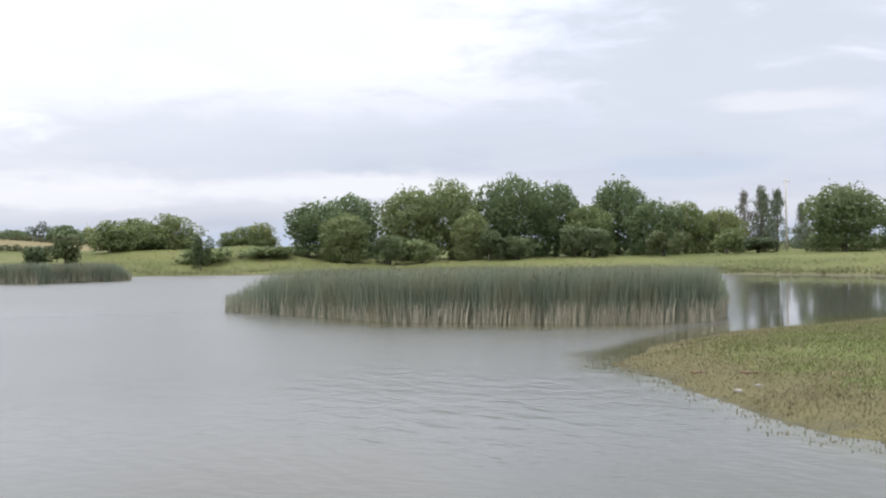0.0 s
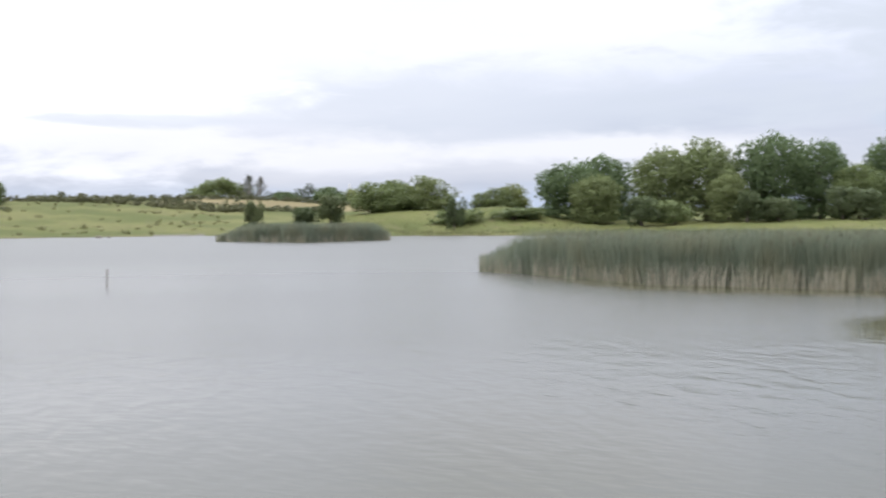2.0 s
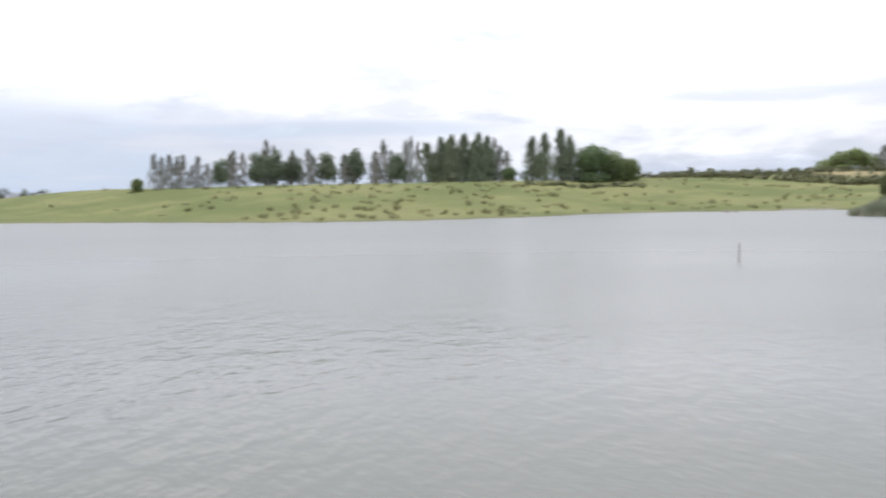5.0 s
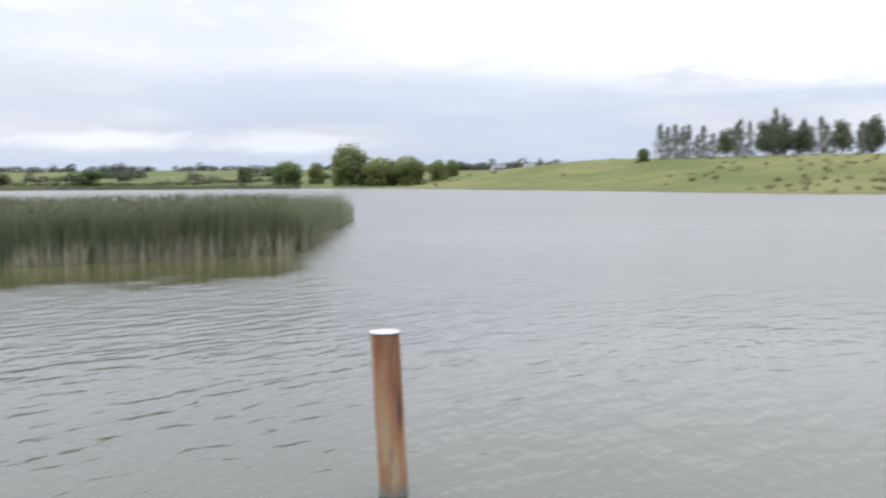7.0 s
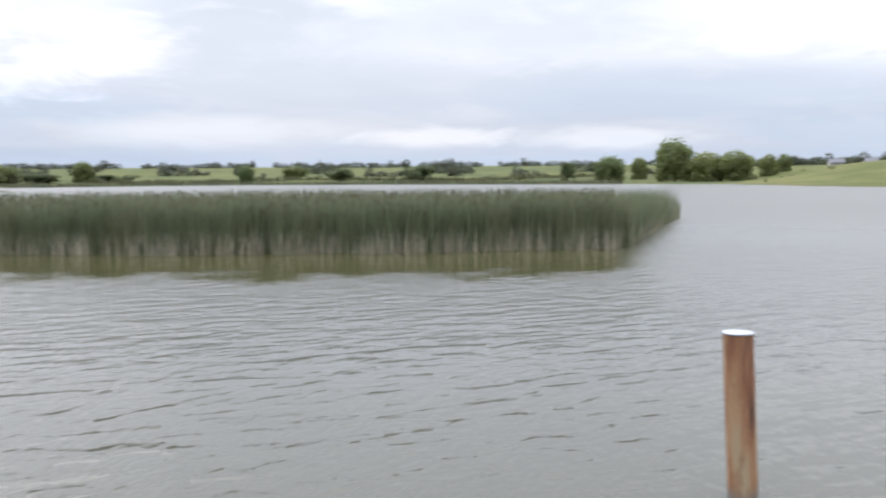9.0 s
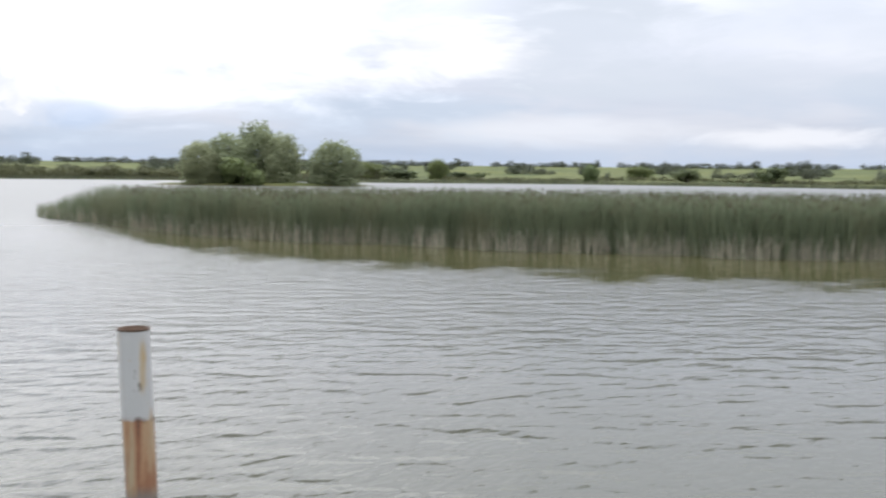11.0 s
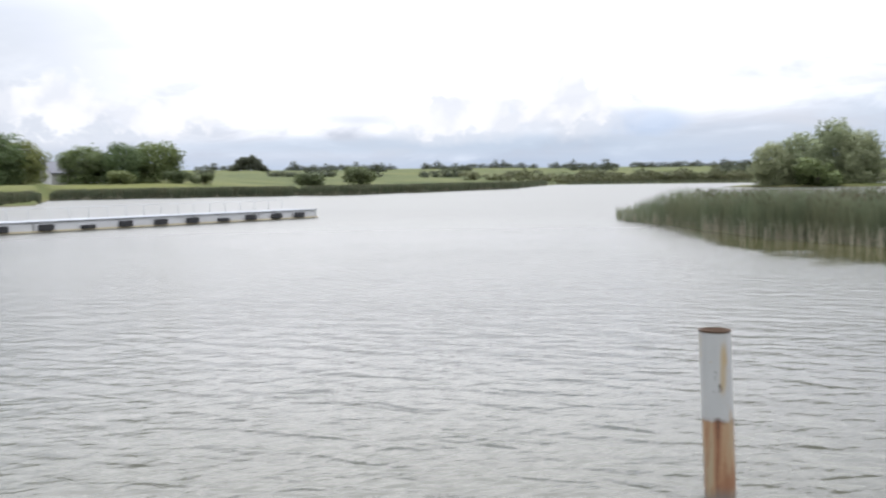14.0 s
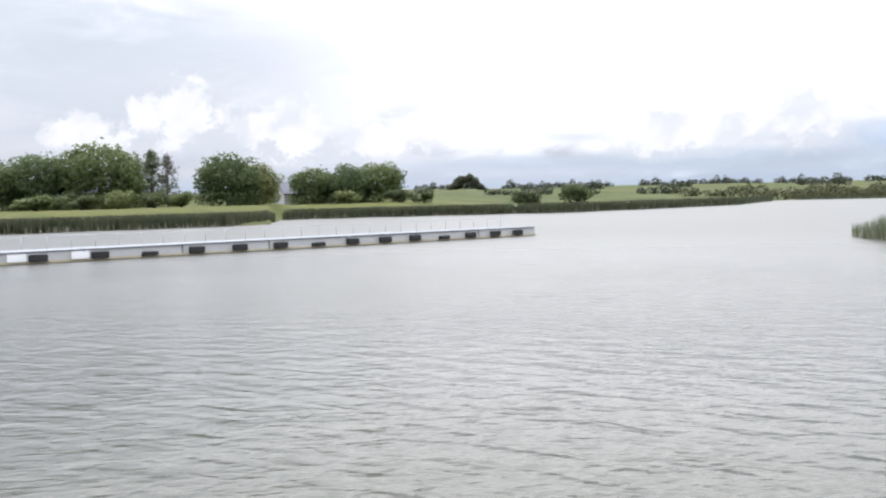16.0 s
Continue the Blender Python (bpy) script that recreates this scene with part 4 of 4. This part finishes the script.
HILL_PINES = [
    ("pine", -43.2, 262, 5.5, 17.6),
    ("pine", -42.5, 258, 5.0, 18.1),
    ("pine", -41.6, 264, 5.5, 19.3),
    ("pine", -41.1, 260, 4.5, 17.5),
    ("dark", -39.9, 262, 10.1, 16.7),
    ("dark", -38.8, 266, 7.4, 15.0),
    ("broad", -37.9, 270, 6.1, 13.3),
    ("pine", -49.1, 255, 5.3, 16.3),
    ("pine", -48.3, 258, 5.0, 17.6),
    ("pine", -47.7, 253, 4.9, 17.8),
    ("pine", -47.0, 258, 5.0, 18.3),
    ("pine", -46.2, 254, 4.9, 18.3),
    ("pine", -45.7, 258, 4.5, 17.8),
    ("bare", -45.0, 262, 4.6, 15.8),
    ("dark", -44.5, 256, 4.0, 11.0),
    ("bare", -51.5, 258, 4.5, 17.2),
    ("scots", -50.8, 250, 5.6, 14.4),
    ("bare", -50.0, 260, 3.6, 17.9),
    ("bare", -52.0, 254, 4.4, 14.5),
    ("bare", -53.7, 258, 4.5, 14.2),
    ("scots", -54.7, 252, 5.6, 15.0),
    ("bare", -55.7, 250, 4.4, 15.0),
    ("bare", -56.6, 255, 3.6, 15.0),
    ("scots", -57.5, 252, 5.3, 15.6),
    ("scots", -58.5, 250, 5.6, 15.0),
    ("bare", -58.0, 256, 3.6, 17.3),
    ("pine", -48.7, 264, 4.8, 14.4),
    ("pine", -47.9, 270, 4.5, 17.7),
    ("bare", -47.2, 259, 4.3, 17.0),
    ("pine", -46.5, 267, 4.4, 17.1),
    ("pine", -45.8, 266, 4.4, 16.6),
    ("bare", -45.3, 264, 3.9, 17.6),
    ("bare", -44.6, 271, 4.0, 15.0),
    ("bare", -51.1, 264, 3.9, 15.1),
    ("bare", -50.3, 264, 3.5, 17.4),
    ("bare", -49.6, 272, 3.1, 17.5),
    ("bare", -51.9, 260, 3.9, 13.0),
    ("bare", -53.3, 267, 4.0, 12.2),
    ("scots", -53.2, 262, 7.0, 16.4),
    ("bare", -55.4, 256, 3.8, 13.7),
    ("bare", -56.2, 264, 3.0, 13.7),
    ("scots", -56.6, 256, 5.8, 14.9),
    ("bare", -58.1, 256, 5.6, 15.2),
    ("bare", -57.6, 265, 3.0, 16.6),
]
HILL_PINES_INNER = [
    ("scots", -48.5, 266, 5.0, 15.4),
    ("scots", -47.4, 262, 5.0, 16.6),
    ("scots", -46.6, 264, 5.0, 16.8),
    ("scots", -45.7, 262, 4.8, 16.0),
    ("scots", -42.8, 266, 4.6, 15.6),
    ("scots", -41.5, 268, 4.8, 16.4),
    ("dark_far", -22.8, 440, 13.0, 15.0),
    ("dark_far", -20.4, 440, 15.0, 17.0),
    ("broad_far", -19.0, 445, 13.0, 16.5),
]
HILL_PINES_WEST = [
    ("bare", -59.8, 254, 4.0, 14.9),
    ("scots", -60.5, 248, 4.8, 13.5),
    ("bare", -61.7, 256, 4.0, 13.9),
    ("bare", -62.5, 252, 4.0, 13.9),
    ("bare", -63.2, 256, 4.0, 14.3),
    ("bare", -64.0, 250, 3.9, 14.0),
    ("broad", -64.9, 250, 3.1, 9.3),
    ("bare", -59.3, 260, 3.4, 14.7),
    ("bare", -60.0, 257, 3.8, 14.2),
    ("bare", -61.2, 268, 3.5, 12.7),
    ("bare", -62.0, 258, 3.4, 11.9),
    ("bare", -62.8, 265, 3.5, 14.2),
    ("bare", -63.6, 262, 3.4, 13.9),
]
FAR_SHORE = [
    ("round_far", -81.2, 292, 12.2, 12.2),
    ("broad_far", -79.5, 288, 10.6, 8.3),
    ("broad_far", -78.0, 285, 10.4, 8.7),
    ("broad_far", -76.3, 300, 5.8, 7.7),
    ("broad_far", -75.5, 320, 5.0, 8.1),
    ("dark_far", -84.7, 300, 9.9, 7.7),
    ("bush", -87.0, 300, 4.7, 6.2),
    ("broad_far", -83.1, 320, 5.6, 7.5),
    ("dark_far", -104.9, 330, 5.8, 6.0),
    ("bush", -95.2, 330, 9.2, 5.7),
    ("round_far", -113.4, 345, 7.8, 7.6),
    ("broad_far", -118.0, 330, 16.1, 6.8),
    ("bush", -115.7, 335, 15.8, 3.7),
    ("bush", -112.0, 340, 11.9, 3.4),
    ("bush", -99.7, 340, 9.5, 4.9),
    ("broad_far", -102.2, 420, 11.0, 6.5),
]
ISLAND = [
    ("willow", -126.5, 193, 8.1, 8.4),
    ("willow", -125.0, 196, 10.9, 10.0),
    ("willow", -123.4, 198, 8.3, 12.8),
    ("willow", -122.2, 195, 8.5, 10.5),
    ("willow", -119.2, 194, 10.8, 9.1),
    ("bush_light", -124.3, 190, 7.6, 5.8),
]
WEST_TREES = [
    ("dark", -163.7, 205, 10.7, 9.8),
    ("dark", -161.8, 202, 8.5, 10.1),
    ("broad", -160.1, 206, 11.1, 10.4),
    ("dark", -168.4, 178, 11.5, 11.4),
    ("broad", -166.9, 182, 9.5, 9.8),
    ("pine", -172.4, 190, 6.3, 11.5),
    ("broad", -173.7, 188, 5.9, 11.4),
    ("dark", -175.1, 180, 14.5, 13.8),
    ("dark", -178.2, 182, 13.0, 12.0),
    ("dark", -181.0, 180, 12.6, 11.6),
    ("bare", -171.6, 192, 5.4, 10.9),
]
WEST_SHRUBS = [
    ("bush_light", -170.9, 168, 3.8, 5.1),
    ("bush", -172.3, 166, 4.9, 4.8),
    ("bush_light", -174.2, 165, 4.6, 5.4),
    ("bush", -176.0, 165, 5.8, 4.5),
    ("bush_light", -178.3, 164, 6.6, 4.8),
    ("bush_light", -161.8, 196, 5.1, 4.9),
    ("bush", -159.0, 198, 5.5, 4.6),
    ("bush", -157.6, 200, 4.2, 4.2),
    ("bush", -151.9, 220, 8.1, 4.0),
    ("bush", -149.1, 225, 7.5, 5.3),
]

for group, rows in (("trees on the east bank", EAST_TREES), ("spruces on the east bank", EAST_PINES), ("bushes on the east bank", EAST_SHRUBS), ("trees on the hill", HILL_PINES),
                    ("trees on the hill", HILL_PINES_INNER), ("trees on the hill", HILL_PINES_WEST), ("trees on the far shore", FAR_SHORE), ("willows on the island", ISLAND), ("trees on the west shore", WEST_TREES), ("bushes on the west shore", WEST_SHRUBS)):
    for kind, az, d, wide, top in rows:
        plant(kind, az, d, wide, top, group)
# hedges of far fields: low bushes in a line with a taller tree here and there
rng = np.random.default_rng(77)
HEDGES = [(470, -23.6, -18.2, 18, 0.05), (318, -143, -116, 4.5, 0.06), (345, -141, -126, 6, 0.05), (345, -113, -84, 2.0, 0.04), (246, -43.5, -37, 1.5, 0.0), (400, -104, -80, 3.5, 0.10), (520, -132, -78, 5, 0.12), (760, -152, -72, 6, 0.14), (1150, -158, -66, 9, 0.12),
          (420, -158, -141, 4.5, 0.12), (330, -137, -117, 3.0, 0.06), (330, -36, -18, 2.5, 0.10), (520, -40, -16, 7, 0.20), (284, -39, -24, 2.6, 0.03), (296, -36, -20, 2.6, 0.05), (700, -80, -64, 6, 0.15), (235, 12, 29, 5, 0.2)]
for d0, a0, a1, tall, trees in HEDGES:
    step = 0.36 * tall / d0 * 57.3
    lobes = []
    for az in np.arange(a0, a1, step):
        if trees >= 0.06 and wobble(az * 5, d0, 3.1, d0) < (-0.05 if az < -78 and 350 < d0 < 1000 else -0.6):
            continue
        az = az + rng.normal(0, step * 0.3)
        d = d0 * (1 + 0.05 * math.sin(az * 0.35 + d0)) + rng.normal(0, tall * 0.4)
        single = rng.uniform() < trees
        h = tall * rng.uniform(0.35, 0.75) * (rng.uniform(1.35, 1.8) if single else 1)
        p = bearing(az, d, ground_z(az, d))
        lobes.append((p.x, p.y, p.z + h * 0.38, h * (rng.uniform(0.38, 0.5) if single else rng.uniform(0.5, 0.85)), h * 0.6))
        if single:
            lobes.append((p.x, p.y, p.z + h * 0.15, h * 0.42, h * 0.3))
    size = min(0.22 * tall, 0.34 + 0.00035 * d0)
    pts, out = lobe_points(rng, lobes, int(17 * (0.22 * tall / size) ** 2 * len(lobes)))
    pts[:, 2] = np.maximum(pts[:, 2], 0.1)
    tagged(mesh_part("hedgerow", quads_mesh("hedgerow", leaves(rng, pts, size), out), hedge_leaf if d0 < 350 else far_leaf), "uneven hedgerow with scattered trees between distant fields", "hedgerow", kind="stuff")
for kind in MODELS:
    for k0, thing in enumerate(MODELS[kind]):
        if (kind, k0) not in used:
            for o in (*thing.children, thing):
                bpy.data.objects.remove(o)

# the island under the willows
bm = bmesh.new()
mid_isle = bearing(-123, 196)
rings = []
for r, z in ((1.08, -0.4), (1.0, 0.05), (0.85, 0.35), (0.4, 0.6)):
    rings.append([bm.verts.new(mid_isle + Vector((0, 0, z)) + r * (1 + 0.07 * math.sin(5 * u) + 0.05 * math.sin(9 * u + 1)) * (math.cos(u) * 19.5 * bearing(-123 + 90, 1) + math.sin(u) * 7.5 * bearing(-123, 1))) for u in (2 * math.pi * s / 48 for s in range(48))])
for lo, hi in zip(rings, rings[1:]):
    for s in range(48):
        bm.faces.new((lo[s], lo[(s + 1) % 48], hi[(s + 1) % 48], hi[s]))
bm.faces.new(rings[-1])
bmesh.ops.recalc_face_normals(bm, faces=bm.faces)
tagged(part("ground_island", bm, pasture), "small low grassy lake island under willows", "island", kind="structure")

# a distant wooded knoll, and another behind the east fields
for az, d, wide, high, leaf, mat in ((-155.2, 900, 17, 15, 0.8, far_leaf), (-26.2, 425, 20, 12.5, 0.42, leaf_mid)):
    rng = np.random.default_rng(int(d))
    lobes = []
    for _ in range(60):
        x = rng.uniform(-1, 1)
        top = (1 - abs(x) ** 2.2) * high
        lobes.append((x * wide * 0.9, rng.uniform(-6, 6), max(1.0, top * rng.uniform(0.35, 0.86)), wide * 0.16, high * 0.17))
    pts, out = lobe_points(rng, lobes, 11000)
    thing = mesh_part("woodland", quads_mesh("woodland", leaves(rng, pts, leaf), out), mat)
    thing.matrix_basis = Matrix.Translation(bearing(az, d, ground_z(az, d) - 1)) @ Matrix.Rotation(radians(-az), 4, "Z")
    tagged(thing, "rounded wooded knoll far behind the fields", "woodland", kind="stuff")


# ---- things in the water ----
def pile(label, az, d, lean_az, radius, top, mat, capped):
    """A steel pipe pile standing in the lake, leaning a little; open or capped."""
    foot = bearing(lean_az, d, -1.0)
    head = bearing(az, d, top)
    thing = new("mooring_pile")
    thing.matrix_basis = Matrix.Translation((foot + (head - foot) * (1.0 / (top + 1.0))))
    off = thing.matrix_basis.translation
    bm = bmesh.new()
    sides, wall = 28, 0.012
    a, b = foot - off, head - off
    levels = [a, a.lerp(b, 0.5), a.lerp(b, 0.96), b - Vector((0, 0, 0.006)), b]
    radii = [radius, radius, radius, radius, radius - 0.004]
    tube(bm, levels, radii, sides, cap=False)
    rim = list(bm.verts)[-sides:]
    rim.sort(key=lambda v: math.atan2(v.co.y - b.y, v.co.x - b.x))
    inner = [bm.verts.new(b + (v.co - b) * ((radius - wall) / radius)) for v in rim]
    deep = [bm.verts.new(v.co - Vector((0, 0, 0.25))) for v in inner]
    for s in range(sides):
        t0 = (s + 1) % sides
        bm.faces.new((rim[s], rim[t0], inner[t0], inner[s]))
        bm.faces.new((inner[s], inner[t0], deep[t0], deep[s]))
    bm.faces.new(deep)
    bmesh.ops.recalc_face_normals(bm, faces=bm.faces)
    within = {v for v in inner + deep}
    for f in bm.faces:
        f.material_index = 1 if any(v in within for v in f.verts) else 0
        f.smooth = abs(f.normal.z) < 0.3 and (f.calc_center_median() - a.lerp(b, 0.5)).length < 1.12 and f.calc_area() > 0.004
    part("pipe", bm, mat, thing).data.materials.append(rust_rim)
    if not capped:
        bm = bmesh.new()
        tube(bm, [b + Vector((0, 0, -0.012)), b + Vector((0, 0, -0.011)), b + Vector((0, 0, 0.004))], [radius + 0.001, radius + 0.003, radius + 0.003], sides, cap=False)
        tube(bm, [b + Vector((0, 0, 0.004)), b + Vector((0, 0, -0.03))], [radius - 0.010, radius - 0.012], sides, cap=False)
        vs = list(bm.verts)
        outer, inner_ring = vs[2 * sides:3 * sides], vs[3 * sides:4 * sides]
        for s in range(sides):
            o0, o1 = outer[s], outer[(s + 1) % sides]
            n0 = min(inner_ring, key=lambda v: (v.co - o0.co).length)
            n1 = min(inner_ring, key=lambda v: (v.co - o1.co).length)
            bm.faces.new((o0, o1, n1, n0))
        for f in bm.faces:
            f.smooth = False
        part("rim", bm, rust_rim, thing, "rusted brown cut rim")
    if capped:
        bm = bmesh.new()
        tube(bm, [b + Vector((0, 0, -0.004)), b + Vector((0, 0, 0.006)), b + Vector((0, 0, 0.010)), b + Vector((0, 0, 0.011))], [radius + 0.006, radius + 0.006, radius, radius * 0.6], sides)
        part("cap", bm, cap_paint, thing, "flat white cap")
    return tagged(thing, label, "post", "mooring piles")


pile("rust-brown steel mooring pile with flat white cap", -78.91, 8.35, -78.22, 0.115, 1.29, pipe_material("rusty_pile", (0.30, 0.24, 0.15), 1.60, 0.45), True)
pile("open steel pipe pile, chipped white paint above bare rust", -129.85, 8.35, -129.25, 0.117, 1.32, pipe_material("painted_pile", (0.35, 0.35, 0.335), 0.64, 0.60, -129.85 + 180), False)

bm = bmesh.new()
tube(bm, [(0, 0, -0.8), (0.01, 0, 0.0), (0.02, 0.01, 0.45), (0.02, 0.01, 0.66)], [0.034, 0.034, 0.032, 0.028], 8)
stake = part("stake", bm, stake_mat)
stake.matrix_basis = Matrix.Translation(bearing(-32.2, 42.5))
tagged(stake, "thin dark wooden stake standing in the water", "stake")


def stone(name, label, az, d, size, seed, flat=0.5, mat=stone_mat):
    rng = random.Random(seed)
    bm = bmesh.new()
    bmesh.ops.create_icosphere(bm, subdivisions=2, radius=size)
    for v in bm.verts:
        v.co *= 1 + 0.25 * noise.noise(v.co * (1.6 / size) + Vector((seed, 0, 0)))
        v.co.z *= flat
    for f in bm.faces:
        f.smooth = True
    ob = part(name, bm, mat)
    z = max(ground_z(az, d), 0) if d < 60 else 0.0
    ob.matrix_basis = Matrix.Translation(bearing(az, d, z + size * flat * 0.35)) @ Matrix.Rotation(rng.uniform(0, 6), 4, "Z")
    return tagged(ob, label, "stone")


stone("stone", "pale rounded stone on the muddy spit", 15.75, 18.9, 0.085, 1)
stone("stone", "pale flat stone on the muddy spit", 16.8, 19.3, 0.075, 2)
def driftwood(az, d, length, turn, seed):
    """A crooked stick lying on the mud."""
    rng = random.Random(seed)
    bm = bmesh.new()
    pts = [(length * (s / 4 - 0.5), rng.uniform(-0.03, 0.03), 0.012 + rng.uniform(0, 0.012)) for s in range(5)]
    tube(bm, pts, [0.018, 0.022, 0.020, 0.016, 0.009], 7)
    tube(bm, [pts[2], (pts[2][0] + 0.08, pts[2][1] + 0.07, 0.03)], [0.012, 0.006], 6)
    ob = part("driftwood", bm, rust_wood)
    ob.matrix_basis = Matrix.Translation(on_ground(az, d)) @ Matrix.Rotation(radians(turn - az), 4, "Z")
    return tagged(ob, "reddish-brown driftwood stick lying on the muddy spit", "stick")


driftwood(13.8, 21.4, 0.35, 5, 1)
driftwood(16.7, 20.7, 0.6, -8, 2)
stone("rock", "low brown rock breaking the lake surface", -32.7, 176, 0.55, 4, 0.5, rock_mat)
stone("rock", "flat brown rock breaking the lake surface", -32.2, 178, 0.35, 5, 0.5, rock_mat)


# ---- floating pontoon ----
def pontoon():
    end, far = Vector((-32.55, -59.7, 0)), Vector((0.961, 0.275, 0)).normalized()
    thing = new("pontoon")
    thing.matrix_basis = Matrix.Translation(end) @ Matrix.Rotation(math.atan2(far.y, far.x), 4, "Z")
    # local: x along the pontoon from its free end, -y away from the near bank
    wide, deck = 2.4, 0.62
    sections, length = 10, 5.0
    for s in range(sections):
        x = s * length
        bm = bmesh.new()
        box(bm, (length - 0.06, wide - 0.1, 0.72), (x + length / 2, -wide / 2, 0.16), 0.03)
        part("float", bm, concrete, thing)
        bm = bmesh.new()
        box(bm, (length - 0.012, wide, 0.05), (x + length / 2, -wide / 2, deck - 0.06), 0.01)
        part("deck", bm, decking, thing)
        bm = bmesh.new()
        box(bm, (length - 0.03, 0.08, 0.10), (x + length / 2, 0.03, 0.07), 0.01)
        part("waler", bm, timber, thing, "weathered timber waler at the waterline")
    for s, x in enumerate(FENDERS):
        bm = bmesh.new()
        tall = 0.20 if s in (3, 7, 11) else 0.32
        box(bm, (0.85, 0.16, tall), (x, 0.13, 0.10 + tall / 2), 0.03)
        fender = part("fender", bm, rubber, thing, "black rubber fender")
        if s in (12, 13):
            bm = bmesh.new()
            box(bm, (0.85, 0.05, 0.36), (x + 0.95, 0.10, 0.30), 0.015)
            part("panel", bm, white_paint, thing, "white side panel")
    x = 1.0
    while x < 49:
        bm = bmesh.new()
        tube(bm, [(x, -wide + 0.08, deck - 0.05), (x, -wide + 0.08, deck + 0.58)], [0.018, 0.018], 8)
        part("rail_post", bm, galvanised, thing)
        x += 1.2
    for z in (0.57,):
        bm = bmesh.new()
        tube(bm, [(1.0, -wide + 0.08, deck + z), (48.0, -wide + 0.08, deck + z)], [0.012, 0.012], 8)
        part("rail", bm, galvanised, thing)
    return tagged(thing, "long grey floating pontoon with black fenders and thin rail", "pontoon")


FENDERS = [1.75, 3.71, 5.80, 7.95, 10.2, 12.4, 14.7, 17.0, 19.4, 21.85, 24.3, 26.8, 29.3, 32.2, 34.8, 37.3, 39.8]
pontoon()

# ---- pole and houses ----
pole = new("utility_pole")
pole.matrix_basis = Matrix.Translation(on_ground(18.65, 215, 0.3))
top = EYE + 215 * math.tan(radians(3.95)) - pole.matrix_basis.translation.z
bm = bmesh.new()
tube(bm, [(0, 0, 0), (0, 0, top * 0.5), (0, 0, top)], [0.24, 0.20, 0.15], 10)
part("shaft", bm, pole_mat, pole)
bm = bmesh.new()
box(bm, (1.5, 0.12, 0.14), (0, 0, top - 0.5), 0.01)
part("crossarm", bm, pole_mat, pole)
for x in (-0.6, 0.6):
    bm = bmesh.new()
    tube(bm, [(x, 0, top - 0.44), (x, 0, top - 0.30), (x, 0, top - 0.2)], [0.05, 0.06, 0.03], 8)
    part("insulator", bm, white_paint, pole)
tagged(pole, "pale wooden utility pole with short crossarm", "pole")


mast = new("mast")
mast.matrix_basis = Matrix.Translation(on_ground(-19.25, 455, 0.3))
top = EYE + 455 * math.tan(radians(2.05)) - mast.matrix_basis.translation.z
bm = bmesh.new()
tube(bm, [(0, 0, 0), (0, 0, top * 0.6), (0, 0, top)], [0.42, 0.34, 0.26], 10)
part("shaft", bm, pole_mat, mast)
bm = bmesh.new()
box(bm, (1.0, 0.12, 0.12), (0, 0, top * 0.97), 0.02)
part("crossarm", bm, pole_mat, mast)
tagged(mast, "pale grey communications mast behind far trees", "mast")


def house(label, az, d, length, deep, eaves, ridge, turn):
    thing = new("house")
    thing.matrix_basis = Matrix.Translation(on_ground(az, d, 0.3)) @ Matrix.Rotation(radians(turn - az), 4, "Z")
    bm = bmesh.new()
    box(bm, (length, deep, eaves), (0, 0, eaves / 2))
    for s in (-1, 1):
        g = [bm.verts.new((s * length / 2, -deep / 2, eaves)), bm.verts.new((s * length / 2, deep / 2, eaves)), bm.verts.new((s * length / 2, 0, ridge))]
        bm.faces.new(g)
    part("wall", bm, render_wall, thing)
    bm = bmesh.new()
    for s in (-1, 1):
        slope = math.atan2(ridge - eaves, deep / 2)
        span = math.hypot(ridge - eaves, deep / 2) + 0.5
        m = Matrix.Translation((0, s * deep / 4 * 1.08, (eaves + ridge) / 2 - 0.03)) @ Matrix.Rotation(-s * slope, 4, "X") @ Matrix.Diagonal((length + 0.5, span, 0.16, 1))
        bmesh.ops.create_cube(bm, size=1, matrix=m)
    roof = part("roof", bm, slate, thing)
    bm = bmesh.new()
    box(bm, (0.9, 0.6, 1.3), (length / 2 - 0.8, 0, ridge + 0.35), 0.02)
    part("chimney", bm, render_wall, roof)
    for x in (-0.3, 0.0, 0.3):
        bm = bmesh.new()
        box(bm, (1.1, 0.08, 1.2), (x * length, -deep / 2 - 0.03, eaves * 0.52), 0.02)
        part("window", bm, glass_dark, thing)
    return tagged(thing, label, "house")


house("white rendered house with slate roof among trees", -164.3, 214, 11, 7, 2.5, 4.6, 20)
for az, d, n in ((-72.9, 540, 7), (-71.2, 560, 6), (-69.7, 575, 7), (-67.4, 590, 6), (-65.9, 610, 7)):
    house("distant white bungalow with slate roof behind the hill", az, d, n, 5, 2.1, 3.8, 12)
